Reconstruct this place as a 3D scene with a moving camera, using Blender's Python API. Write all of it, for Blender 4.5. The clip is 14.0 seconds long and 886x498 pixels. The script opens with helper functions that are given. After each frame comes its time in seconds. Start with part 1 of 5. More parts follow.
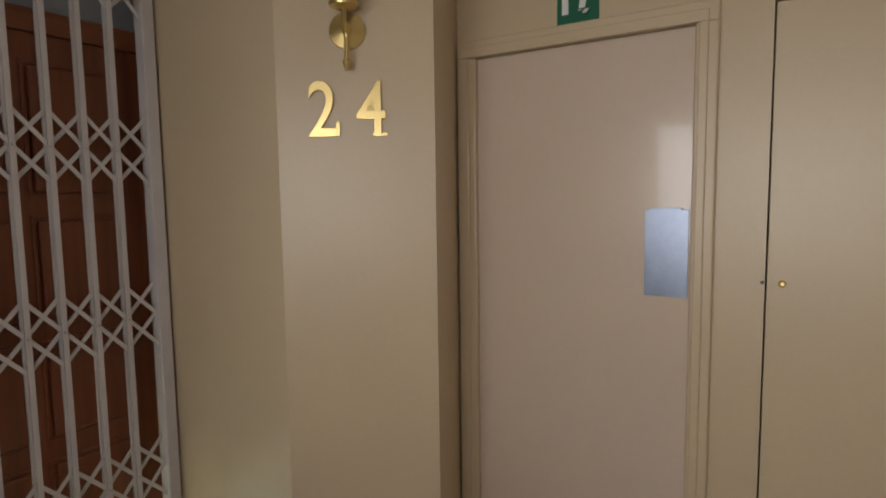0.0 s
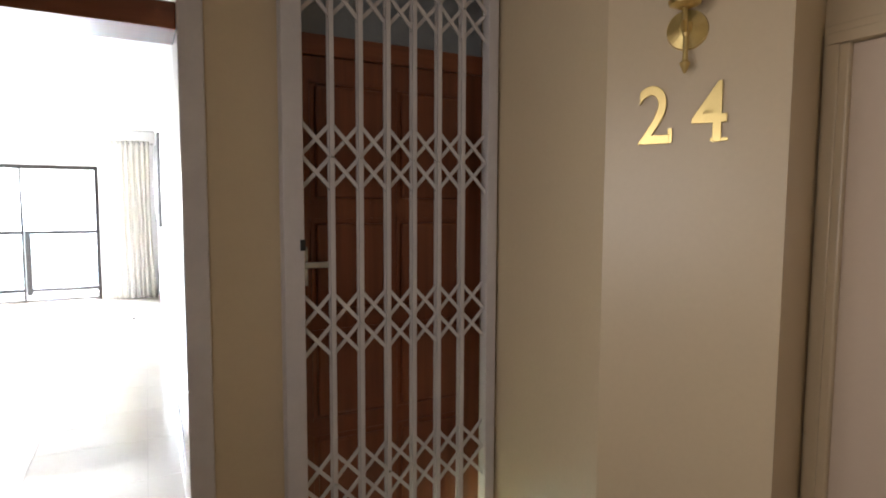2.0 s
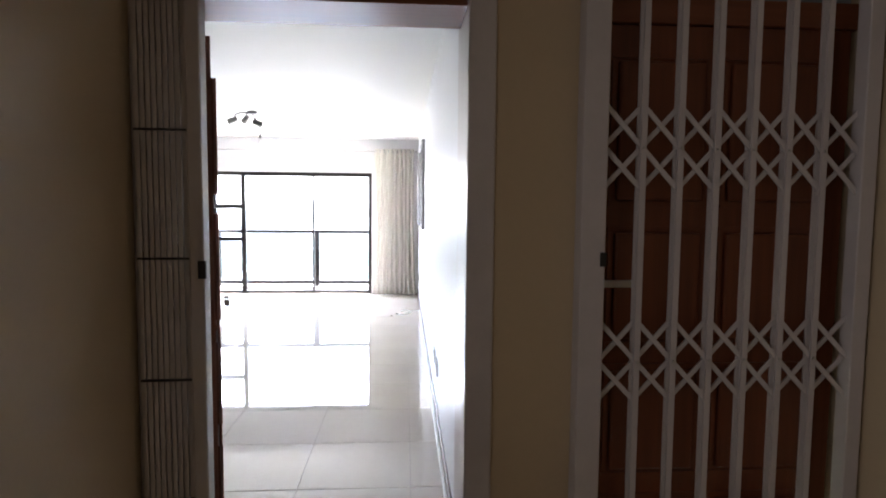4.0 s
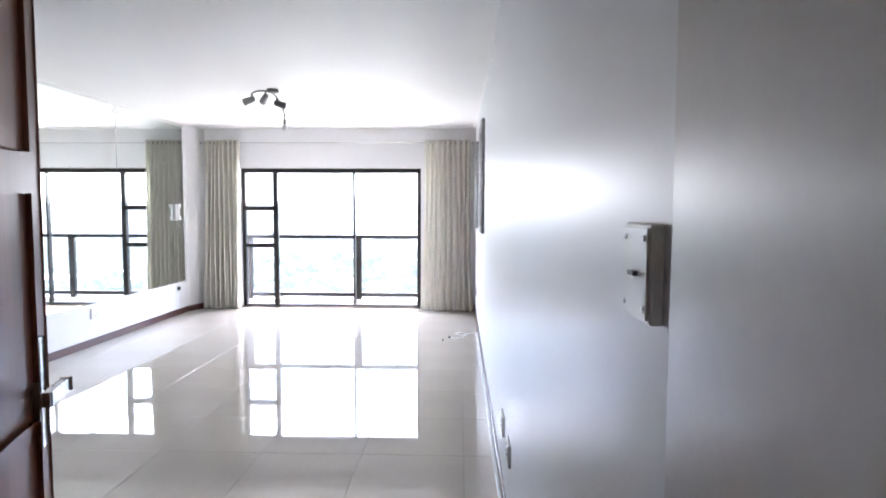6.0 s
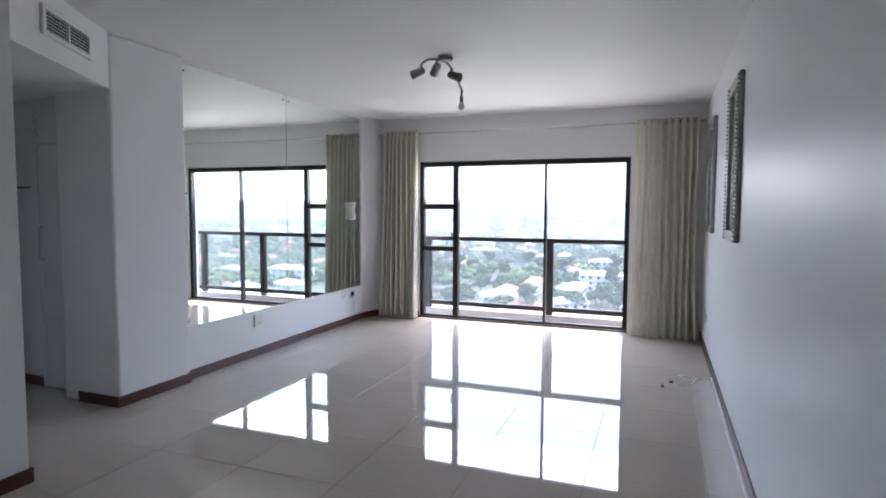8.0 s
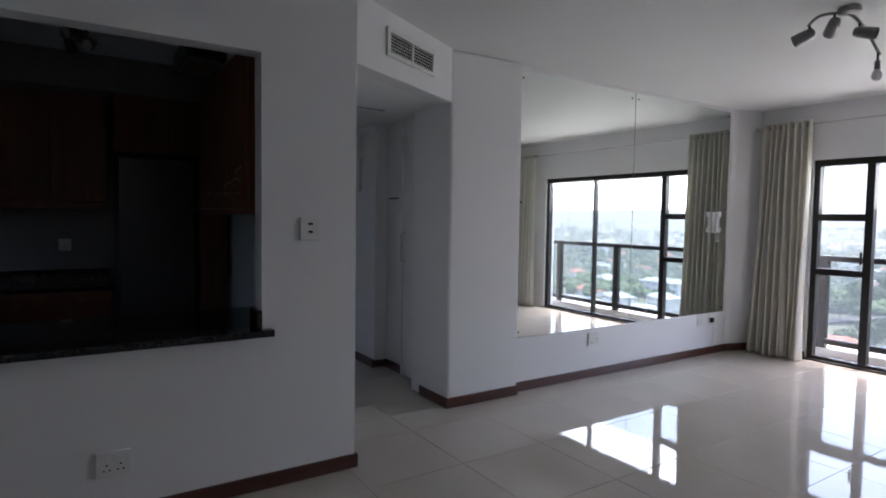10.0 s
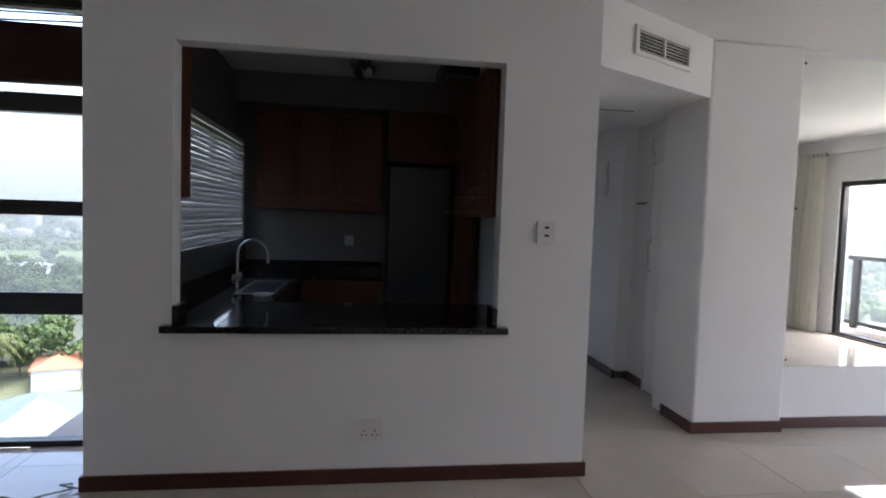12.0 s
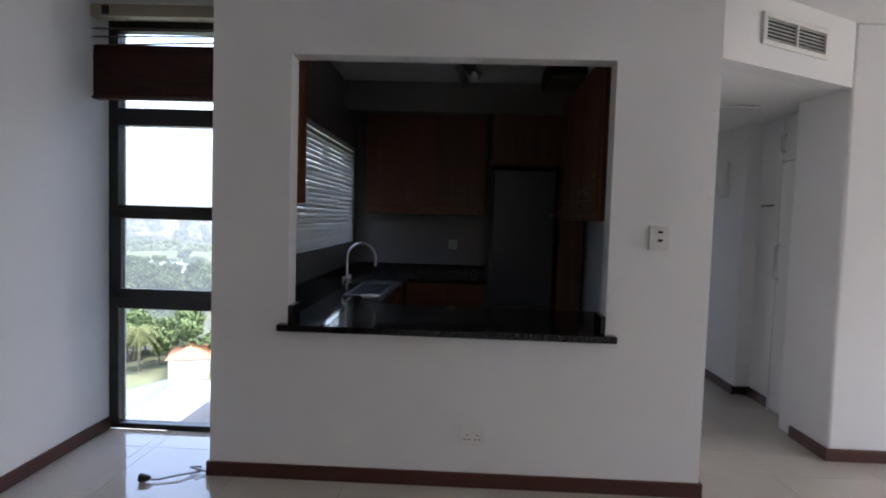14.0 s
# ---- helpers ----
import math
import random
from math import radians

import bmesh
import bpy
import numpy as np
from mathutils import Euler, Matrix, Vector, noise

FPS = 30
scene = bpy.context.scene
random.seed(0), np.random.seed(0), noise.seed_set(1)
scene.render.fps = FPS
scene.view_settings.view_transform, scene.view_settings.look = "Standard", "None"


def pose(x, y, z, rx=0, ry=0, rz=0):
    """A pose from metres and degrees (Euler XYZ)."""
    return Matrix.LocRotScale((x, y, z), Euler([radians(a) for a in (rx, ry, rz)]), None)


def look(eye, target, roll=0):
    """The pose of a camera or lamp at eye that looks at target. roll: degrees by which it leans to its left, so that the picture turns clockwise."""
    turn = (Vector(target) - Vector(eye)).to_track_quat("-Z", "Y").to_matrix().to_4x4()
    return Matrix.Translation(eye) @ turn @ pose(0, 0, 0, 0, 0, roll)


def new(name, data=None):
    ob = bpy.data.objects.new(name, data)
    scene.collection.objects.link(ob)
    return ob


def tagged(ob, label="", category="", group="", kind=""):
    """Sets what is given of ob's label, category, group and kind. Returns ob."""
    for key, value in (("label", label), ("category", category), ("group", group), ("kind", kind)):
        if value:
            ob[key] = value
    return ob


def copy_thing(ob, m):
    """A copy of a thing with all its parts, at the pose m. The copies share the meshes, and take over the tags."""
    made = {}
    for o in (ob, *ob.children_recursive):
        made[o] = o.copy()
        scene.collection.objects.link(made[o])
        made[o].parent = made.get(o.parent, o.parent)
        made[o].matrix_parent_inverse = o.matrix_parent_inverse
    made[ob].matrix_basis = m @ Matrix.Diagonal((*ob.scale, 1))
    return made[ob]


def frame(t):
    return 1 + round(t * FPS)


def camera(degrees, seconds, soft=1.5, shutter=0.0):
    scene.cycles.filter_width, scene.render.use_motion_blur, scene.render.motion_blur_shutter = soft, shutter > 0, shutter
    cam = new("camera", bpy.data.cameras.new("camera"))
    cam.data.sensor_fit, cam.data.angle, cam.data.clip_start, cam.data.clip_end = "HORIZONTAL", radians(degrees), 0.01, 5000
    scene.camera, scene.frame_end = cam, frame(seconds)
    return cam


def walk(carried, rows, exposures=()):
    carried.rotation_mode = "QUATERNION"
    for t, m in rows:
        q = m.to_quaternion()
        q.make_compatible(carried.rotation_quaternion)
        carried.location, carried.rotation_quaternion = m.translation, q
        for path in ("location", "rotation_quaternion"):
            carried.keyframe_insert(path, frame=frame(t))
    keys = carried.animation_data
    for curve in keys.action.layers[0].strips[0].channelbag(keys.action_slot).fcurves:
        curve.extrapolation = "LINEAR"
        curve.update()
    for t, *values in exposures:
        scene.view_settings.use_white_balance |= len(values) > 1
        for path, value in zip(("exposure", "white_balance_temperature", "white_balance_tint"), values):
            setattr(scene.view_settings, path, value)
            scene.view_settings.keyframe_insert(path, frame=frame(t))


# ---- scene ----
# seconds, place, tilt and turn in degrees
PATH = [
    (0, -0.164, -10.378, 1.490, 84.69, 0.81, -58.12),
    (0.5, -0.158, -10.364, 1.488, 85.22, 0.62, -49.32),
    (1, -0.160, -10.355, 1.489, 85.51, 0.38, -41.15),
    (1.5, -0.163, -10.348, 1.492, 85.58, 0.15, -34.03),
    (2, -0.168, -10.351, 1.497, 85.57, -0.25, -27.36),
    (2.5, -0.171, -10.348, 1.498, 85.60, -0.38, -21.21),
    (3, -0.194, -10.305, 1.501, 85.44, -0.14, -15.37),
    (3.5, -0.222, -10.206, 1.484, 85.49, -0.39, -7.79),
    (4, -0.237, -9.903, 1.495, 85.82, -0.51, -3.81),
    (4.2, -0.239, -9.779, 1.501, 86.12, -0.52, -3.71),
    (6.3, -0.227, -8.228, 1.419, 86.32, -0.09, 2.90),
    (6.5, -0.257, -8.112, 1.417, 86.26, -0.02, 3.72),
    (7, -0.344, -7.710, 1.415, 86.29, -0.09, 6.97),
    (7.5, -0.428, -7.387, 1.414, 86.17, -0.07, 11.95),
    (8, -0.465, -7.035, 1.418, 86.21, -0.32, 20.70),
    (8.5, -0.563, -6.763, 1.416, 86.18, -0.47, 28.95),
    (9, -0.572, -6.558, 1.425, 86.32, -0.55, 38.61),
    (9.2, -0.576, -6.520, 1.419, 86.47, -0.59, 42.52),
    (11.5, -0.501, -6.327, 1.410, 86.93, -1.66, 77.50),
    (12, -0.507, -6.335, 1.412, 86.79, -1.91, 81.91),
    (12.5, -0.513, -6.343, 1.412, 86.83, -1.77, 85.69),
    (13, -0.519, -6.345, 1.413, 86.78, -1.96, 88.88),
    (13.5, -0.524, -6.346, 1.414, 86.86, -1.81, 90.83),
    (14, -0.529, -6.344, 1.415, 86.81, -1.77, 92.11),
]
EXPOSURES = [(0, 6.7, 6400, 9), (0.6, 7.0, 6400, 9), (1.5, 7.05, 6500, 10), (2.2, 6.5, 6600, 12), (3, 5.75, 6500, 14), (4.2, 5.5, 6500, 16), (6.3, 4.7, 6300, 17), (7.5, 3.75, 6300, 17), (8.5, 3.1, 6300, 17), (9, 2.9, 6300, 17), (11.5, 3.6, 6900, 18), (12.5, 3.9, 7000, 19), (14, 4.1, 7050, 20)]
cam = camera(75.30, 14.0, 1.9)
walk(cam, [(t, pose(*p)) for t, *p in PATH], EXPOSURES)


# ---- world, sun and large lights ----
world = bpy.data.worlds.new("sky")
scene.world = world
world.use_nodes = True
wt = world.node_tree
sky = wt.nodes.new("ShaderNodeTexSky")
sky.sky_type, sky.sun_disc = "NISHITA", False
sky.sun_elevation, sky.sun_rotation = radians(74), radians(8)
sky.dust_density, sky.air_density = 4.0, 1.2
wt.nodes["Background"].inputs[1].default_value = 0.15
wt.links.new(sky.outputs[0], wt.nodes["Background"].inputs[0])
sun = new("sun", bpy.data.lights.new("sun", "SUN"))
sun.data.energy, sun.data.angle, sun.data.color = 0.55, radians(0.53), (1.0, 0.95, 0.87)
sun.matrix_world = look((0, 0, 0), (-0.04, -0.27, -1.0))


def window_lamp(name, eye, target, w, h, watts, colour):
    """Sky light in a window's opening."""
    d = bpy.data.lights.new(name, "AREA")
    d.shape, d.size, d.size_y, d.energy, d.color = "RECTANGLE", w, h, watts, colour
    ob = new(name, d)
    ob.matrix_world = look(eye, target)
    return ob


lobby_sky = window_lamp("lobby_sky", (-1.22, -10.3, 1.55), (0.0, -10.3, 1.45), 2.0, 1.05, 0.18, (1.0, 0.97, 0.97))
lobby_sky.data.spread = radians(125)
window_lamp("balcony_sky", (-2.13, 0.125, 1.775), (-2.13, -3.0, 1.3), 2.54, 0.42, 2.25, (0.95, 0.98, 1.0))

# ---- materials ----


def mat(name, colour, rough=0.5, metal=0.0, vary=0.06, scale=3.0, fine=60.0, bump=0.05, spec=0.5, per_object=0.0, coat=0.0, gloss_vary=0.06):
    m = bpy.data.materials.new(name)
    m.use_nodes = True
    n, l = m.node_tree.nodes, m.node_tree.links
    p = n["Principled BSDF"]
    co = n.new("ShaderNodeTexCoord")
    big, small = n.new("ShaderNodeTexNoise"), n.new("ShaderNodeTexNoise")
    big.inputs["Scale"].default_value, small.inputs["Scale"].default_value = scale, fine
    big.inputs["Detail"].default_value = 5
    for q in (big, small):
        l.new(co.outputs["Object"], q.inputs["Vector"])
    add = n.new("ShaderNodeMath")
    add.operation = "MULTIPLY_ADD"
    add.inputs[1].default_value = 0.4
    l.new(small.outputs[0], add.inputs[0])
    l.new(big.outputs[0], add.inputs[2])
    fac = add.outputs[0]
    if per_object:
        info, mx = n.new("ShaderNodeObjectInfo"), n.new("ShaderNodeMath")
        mx.operation = "MULTIPLY_ADD"
        mx.inputs[1].default_value = per_object
        l.new(info.outputs["Random"], mx.inputs[0])
        l.new(fac, mx.inputs[2])
        fac = mx.outputs[0]
    ramp = n.new("ShaderNodeValToRGB")
    c = Vector(colour)
    lo, hi = c * (1 - vary), c * (1 + vary)
    ramp.color_ramp.elements[0].position, ramp.color_ramp.elements[1].position = 0.35, 1.05 + per_object
    ramp.color_ramp.elements[0].color, ramp.color_ramp.elements[1].color = (*lo, 1), (*[min(v, 1) for v in hi], 1)
    l.new(fac, ramp.inputs[0])
    l.new(ramp.outputs[0], p.inputs["Base Color"])
    rr = n.new("ShaderNodeMapRange")
    rr.inputs["To Min"].default_value, rr.inputs["To Max"].default_value = max(0.02, rough * (1 - gloss_vary * 2)), rough * (1 + gloss_vary * 2)
    l.new(big.outputs[0], rr.inputs["Value"])
    l.new(rr.outputs[0], p.inputs["Roughness"])
    p.inputs["Metallic"].default_value = metal
    p.inputs["Specular IOR Level"].default_value = spec
    p.inputs["Coat Weight"].default_value = coat
    if bump:
        b = n.new("ShaderNodeBump")
        b.inputs["Strength"].default_value, b.inputs["Distance"].default_value = bump, 0.004
        l.new(add.outputs[0], b.inputs["Height"])
        l.new(b.outputs[0], p.inputs["Normal"])
    return m


def wood(name, colour, rough=0.4, along="Z"):
    m = mat(name, colour, rough, vary=0.35, scale=2.0, fine=40.0, bump=0.06)
    n, l = m.node_tree.nodes, m.node_tree.links
    mp = n.new("ShaderNodeMapping")
    s = {"X": (0.6, 14, 14), "Y": (14, 0.6, 14), "Z": (14, 14, 0.6)}[along]
    mp.inputs["Scale"].default_value = s
    l.new(next(x for x in n if x.type == "TEX_COORD").outputs["Object"], mp.inputs["Vector"])
    for q in [x for x in n if x.type == "TEX_NOISE"]:
        q.inputs["Scale"].default_value = 1.0 if q.inputs["Scale"].default_value < 10 else 5.0
        l.new(mp.outputs[0], q.inputs["Vector"])
    return m


def glass(name, tint=(0.975, 0.975, 0.98), ior_gloss=0.02):
    m = bpy.data.materials.new(name)
    m.use_nodes = True
    n, l = m.node_tree.nodes, m.node_tree.links
    n.remove(n["Principled BSDF"])
    t, g, mix, fr = n.new("ShaderNodeBsdfTransparent"), n.new("ShaderNodeBsdfGlossy"), n.new("ShaderNodeMixShader"), n.new("ShaderNodeLayerWeight")
    power, gloss = n.new("ShaderNodeMath"), n.new("ShaderNodeMath")
    power.operation, power.inputs[1].default_value = "POWER", 5.0
    gloss.operation, gloss.inputs[1].default_value, gloss.inputs[2].default_value = "MULTIPLY_ADD", 0.9, 0.02
    t.inputs[0].default_value = (*tint, 1)
    g.inputs["Roughness"].default_value = ior_gloss
    l.new(fr.outputs["Facing"], power.inputs[0])
    l.new(power.outputs[0], gloss.inputs[0])
    l.new(gloss.outputs[0], mix.inputs[0])
    l.new(t.outputs[0], mix.inputs[1])
    l.new(g.outputs[0], mix.inputs[2])
    l.new(mix.outputs[0], n["Material Output"].inputs[0])
    return m


M_WALL = mat("white_wall_paint", (0.81, 0.81, 0.815), 0.55, vary=0.03, scale=1.5, fine=120, bump=0.10)
M_EAST = mat("silky_wall_paint", (0.76, 0.765, 0.79), 0.42, vary=0.03, scale=1.2, fine=90, bump=0.10, spec=0.42)
M_CEIL = mat("ceiling_paint", (0.85, 0.85, 0.845), 0.6, vary=0.03, scale=1.0, fine=80, bump=0.10)
M_BEIGE = mat("beige_gloss_paint", (0.57, 0.455, 0.30), 0.36, vary=0.05, scale=1.3, fine=60, bump=0.12)
M_CREAM = mat("cream_door_paint", (0.62, 0.50, 0.39), 0.22, vary=0.04, scale=1.6, fine=40, bump=0.10, coat=0.35)
M_TILE = mat("polished_porcelain", (0.50, 0.452, 0.395), 0.03, vary=0.05, scale=2.2, fine=25, bump=0.0, spec=0.62, per_object=0.15)
M_GROUT = mat("grout", (0.34, 0.31, 0.28), 0.8, scale=20, fine=200, vary=0.15)
M_SKIRT = wood("dark_red_skirting", (0.070, 0.022, 0.016), 0.35, "Y")
M_BLACK = mat("dark_bronze_aluminium", (0.022, 0.020, 0.019), 0.38, metal=0.2, vary=0.2, scale=6, fine=150, bump=0.03)
M_GLASS = glass("clear_glass")
# Tint added to hold down the bright outdoors; not a known glass colour.
M_NOOKGLASS = glass("view_dimming_glass", (0.67, 0.705, 0.735))
M_RAILGLASS = glass("grey_balcony_glass", (0.90, 0.92, 0.95))
M_MIRROR = mat("mirror_silver", (0.86, 0.90, 0.88), 0.015, metal=1.0, vary=0.01, bump=0.0, gloss_vary=0.0)
M_MIRROR_EDGE = mat("mirror_edge", (0.06, 0.09, 0.085), 0.2, vary=0.05)
M_CHROME = mat("brushed_nickel", (0.55, 0.55, 0.54), 0.28, metal=1.0, vary=0.08, fine=200)
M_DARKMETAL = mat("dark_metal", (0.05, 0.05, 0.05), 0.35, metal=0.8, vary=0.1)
M_BRASS = mat("polished_brass", (0.68, 0.52, 0.22), 0.33, metal=1.0, vary=0.08, scale=14, fine=90)
M_PLASTIC = mat("white_plastic", (0.76, 0.76, 0.74), 0.35, vary=0.03, scale=9, fine=150, bump=0.02)
M_BLACKPL = mat("black_plastic", (0.02, 0.02, 0.02), 0.45, vary=0.1)
M_SILVER = mat("silver_frame", (0.30, 0.30, 0.31), 0.35, metal=0.85, vary=0.35, scale=30, fine=200, bump=0.5)
M_CURTAIN = mat("grey_beige_curtain", (0.83, 0.81, 0.75), 0.85, vary=0.08, scale=6, fine=400, bump=0.25, spec=0.2)
cn, cl_ = M_CURTAIN.node_tree.nodes, M_CURTAIN.node_tree.links
thin, blend = cn.new("ShaderNodeBsdfTranslucent"), cn.new("ShaderNodeMixShader")
thin.inputs[0].default_value, blend.inputs[0].default_value = (0.80, 0.78, 0.70, 1), 0.45
cl_.new(cn["Principled BSDF"].outputs[0], blend.inputs[1])
cl_.new(thin.outputs[0], blend.inputs[2])
cl_.new(blend.outputs[0], cn["Material Output"].inputs[0])
M_SLAT = mat("white_blind_slat", (0.72, 0.70, 0.66), 0.45, vary=0.05, scale=4, fine=60)
sn, sl = M_SLAT.node_tree.nodes, M_SLAT.node_tree.links
shine, half = sn.new("ShaderNodeBsdfTranslucent"), sn.new("ShaderNodeMixShader")
shine.inputs[0].default_value, half.inputs[0].default_value = (0.5, 0.46, 0.42, 1), 0.05
sl.new(sn["Principled BSDF"].outputs[0], half.inputs[1])
sl.new(shine.outputs[0], half.inputs[2])
sl.new(half.outputs[0], sn["Material Output"].inputs[0])
M_SPOT = mat("dull_steel", (0.20, 0.20, 0.20), 0.30, metal=1.0, vary=0.15, fine=200)
M_BLIND = wood("dark_wood_blind", (0.055, 0.018, 0.014), 0.35, "Y")
M_RAILBEIGE = mat("blind_headrail", (0.36, 0.30, 0.23), 0.45)
M_TEAK = wood("red_brown_timber", (0.20, 0.060, 0.026), 0.38, "Z")
M_TEAKX = wood("red_brown_beam", (0.22, 0.07, 0.03), 0.38, "X")
M_KITCHEN = wood("kitchen_timber", (0.15, 0.052, 0.022), 0.42, "Z")
M_GRANITE = mat("black_granite", (0.012, 0.012, 0.013), 0.06, vary=0.6, scale=60, fine=260, bump=0.0)
M_GATE = mat("white_gate_enamel", (0.58, 0.54, 0.53), 0.35, vary=0.06, scale=12, fine=90)
M_PLATE = mat("steel_push_plate", (0.23, 0.26, 0.33), 0.34, metal=1.0, vary=0.15, scale=14, fine=60)
M_SIGN = mat("green_sign", (0.012, 0.12, 0.065), 0.35, vary=0.05)
M_WHITE = mat("white_enamel", (0.78, 0.78, 0.77), 0.35, vary=0.03)
M_FAN = mat("grey_fanlight", (0.30, 0.33, 0.36), 0.15, vary=0.1)
# Near-black grey that stands for the shade inside the empty niche.
M_NICHE_SHADE = mat("niche_shade_grey", (0.075, 0.075, 0.08), 0.3, vary=0.06)
M_BALC = mat("balcony_tile", (0.42, 0.41, 0.39), 0.5, vary=0.08, scale=4)
# Kitchen dimness put into a darker grey than M_WALL; own wall colour unknown.
M_KWALL = mat("darkened_kitchen_wall", (0.22, 0.21, 0.20), 0.35, vary=0.06, scale=2.0, fine=60, bump=0.05)
M_CONCRETE = mat("concrete", (0.42, 0.41, 0.39), 0.8, vary=0.12, scale=1.2)

# ---- helpers ----
ORIGIN = {}


def box(bm, x0, x1, y0, y1, z0, z1, bevel=0.0, m=None):
    made = bmesh.ops.create_cube(bm, size=1.0)["verts"]
    for v in made:
        v.co = Vector(((x0 + x1) / 2 + v.co.x * (x1 - x0), (y0 + y1) / 2 + v.co.y * (y1 - y0), (z0 + z1) / 2 + v.co.z * (z1 - z0)))
        if m:
            v.co = m @ v.co
    if bevel:
        es = list({e for v in made for e in v.link_edges})
        bmesh.ops.bevel(bm, geom=es, offset=bevel, segments=2, affect="EDGES", profile=0.5)
    return bm


def rod(bm, a, b, r, seg=12, r2=None):
    a, b = Vector(a), Vector(b)
    turn = (b - a).to_track_quat("Z", "Y").to_matrix().to_4x4()
    bmesh.ops.create_cone(bm, cap_ends=True, segments=seg, radius1=r, radius2=r if r2 is None else r2, depth=(b - a).length, matrix=Matrix.Translation((a + b) / 2) @ turn)
    return bm


def tube(bm, pts, r, seg=8):
    """One bent pipe through the points."""
    pts = [Vector(p) for p in pts]
    rings, side = [], None
    for i, p in enumerate(pts):
        d = (pts[min(i + 1, len(pts) - 1)] - pts[max(i - 1, 0)]).normalized()
        side = d.orthogonal().normalized() if side is None else (side - d * side.dot(d)).normalized()
        up = d.cross(side)
        rings.append([bm.verts.new(p + r * (side * math.cos(2 * math.pi * k / seg) + up * math.sin(2 * math.pi * k / seg))) for k in range(seg)])
    for a, b in zip(rings, rings[1:]):
        for k in range(seg):
            bm.faces.new((a[k], a[(k + 1) % seg], b[(k + 1) % seg], b[k]))
    bm.faces.new(rings[0][::-1]), bm.faces.new(rings[-1])
    bmesh.ops.recalc_face_normals(bm, faces=bm.faces)
    return bm


def prism(bm, plan, z0, z1):
    lo, hi = [bm.verts.new((x, y, z0)) for x, y in plan], [bm.verts.new((x, y, z1)) for x, y in plan]
    k = len(plan)
    bm.faces.new(lo[::-1]), bm.faces.new(hi)
    for i in range(k):
        bm.faces.new((lo[i], lo[(i + 1) % k], hi[(i + 1) % k], hi[i]))
    bmesh.ops.recalc_face_normals(bm, faces=bm.faces)
    return bm


def lathe(bm, profile, centre, seg=20, m=None):
    rings = []
    for r, z in profile:
        ring = []
        for i in range(seg):
            a = 2 * math.pi * i / seg
            c = Vector((r * math.cos(a), r * math.sin(a), z))
            ring.append(bm.verts.new(Vector(centre) + (m @ c if m else c)))
        rings.append(ring)
    for a, b in zip(rings, rings[1:]):
        for i in range(seg):
            bm.faces.new((a[i], a[(i + 1) % seg], b[(i + 1) % seg], b[i]))
    bm.faces.new(rings[0][::-1]), bm.faces.new(rings[-1])
    bmesh.ops.recalc_face_normals(bm, faces=bm.faces)
    return bm


def mesh_ob(name, bm, material, origin=(0, 0, 0), smooth=False):
    me = bpy.data.meshes.new(name)
    bmesh.ops.translate(bm, verts=bm.verts, vec=-Vector(origin))
    bm.to_mesh(me)
    bm.free()
    me.materials.append(material)
    if smooth:
        for p in me.polygons:
            p.use_smooth = True
    return new(name, me)


def structure(name, bm, material, label="", smooth=False):
    return tagged(mesh_ob(name, bm, material, smooth=smooth), label, "", kind="structure")


def wall(name, x0, x1, y0, y1, z0, z1, material=None, label="plain painted plaster wall", bevel=0.0):
    return structure(name, box(bmesh.new(), x0, x1, y0, y1, z0, z1, bevel), material or M_WALL, label)


def thing(name, label, category, at, group="", kind=""):
    ob = new(name)
    ob.location = at
    ob.empty_display_size = 0.1
    ORIGIN[ob.name] = Vector(at)
    return tagged(ob, label, category, group, kind)


def part(name, bm, material, parent, label="", smooth=False):
    org = ORIGIN.get(parent.name, Vector((0, 0, 0)))
    ob = mesh_ob(name, bm, material, org, smooth)
    ob.parent = parent
    ORIGIN[ob.name] = org
    return tagged(ob, label)


def bx(*a, **k):
    return box(bmesh.new(), *a, **k)


# ---- large structure ----
CEIL = 2.63
floor = structure("floor", bx(-7.2, 0.0, -8.2, 0.0, -0.20, -0.004), M_GROUT, "polished ivory porcelain floor tiles")
wall("floor_nook", -4.06, -0.96, -8.58, -8.2, -0.20, -0.004, M_GROUT, "grout bed of the tiled floor")
wall("floor_lobby", -1.3, 3.2, -12.2, -8.2, -0.20, 0.0, mat("lobby_floor_stone", (0.36, 0.31, 0.25), 0.3, vary=0.15), "brown lobby floor")
structure("ceiling", box(bx(-4.4, 0.2, -8.75, 0.2, CEIL, CEIL + 0.2), -7.2, -4.4, -8.0, -2.6, CEIL + 0.003, CEIL + 0.2), M_CEIL, "white painted ceiling")
wall("ceiling_lobby", -1.3, 3.2, -12.2, -7.9, 2.835, 2.95, M_CEIL, "cream lobby ceiling")
# window wall with its wide opening
wall("wall_north_west", -4.35, -3.46, 0, 0.2, 0, CEIL)
wall("wall_north_east", -0.80, 0.0, 0, 0.2, 0, CEIL)
wall("wall_north_head", -3.46, -0.80, 0, 0.2, 2.06, CEIL)
wall("wall_east", 0.0, 0.2, -8.0, 0.2, 0, CEIL, M_EAST, "long silky white painted wall")
wall("wall_west", -4.35, -4.112, -3.412, 0, 0, CEIL)
structure("wall_corner", prism(bmesh.new(), [(-4.112, -0.38), (-4.09, -0.33), (-3.985, 0.0), (-4.112, 0.0)], 0, CEIL), M_WALL, "small chamfered wall corner")
structure("wall_pier", box(bmesh.new(), -4.60, -4.051, -4.083, -3.412, 0, CEIL, 0.018), M_WALL, "white plaster pier with soft edges")
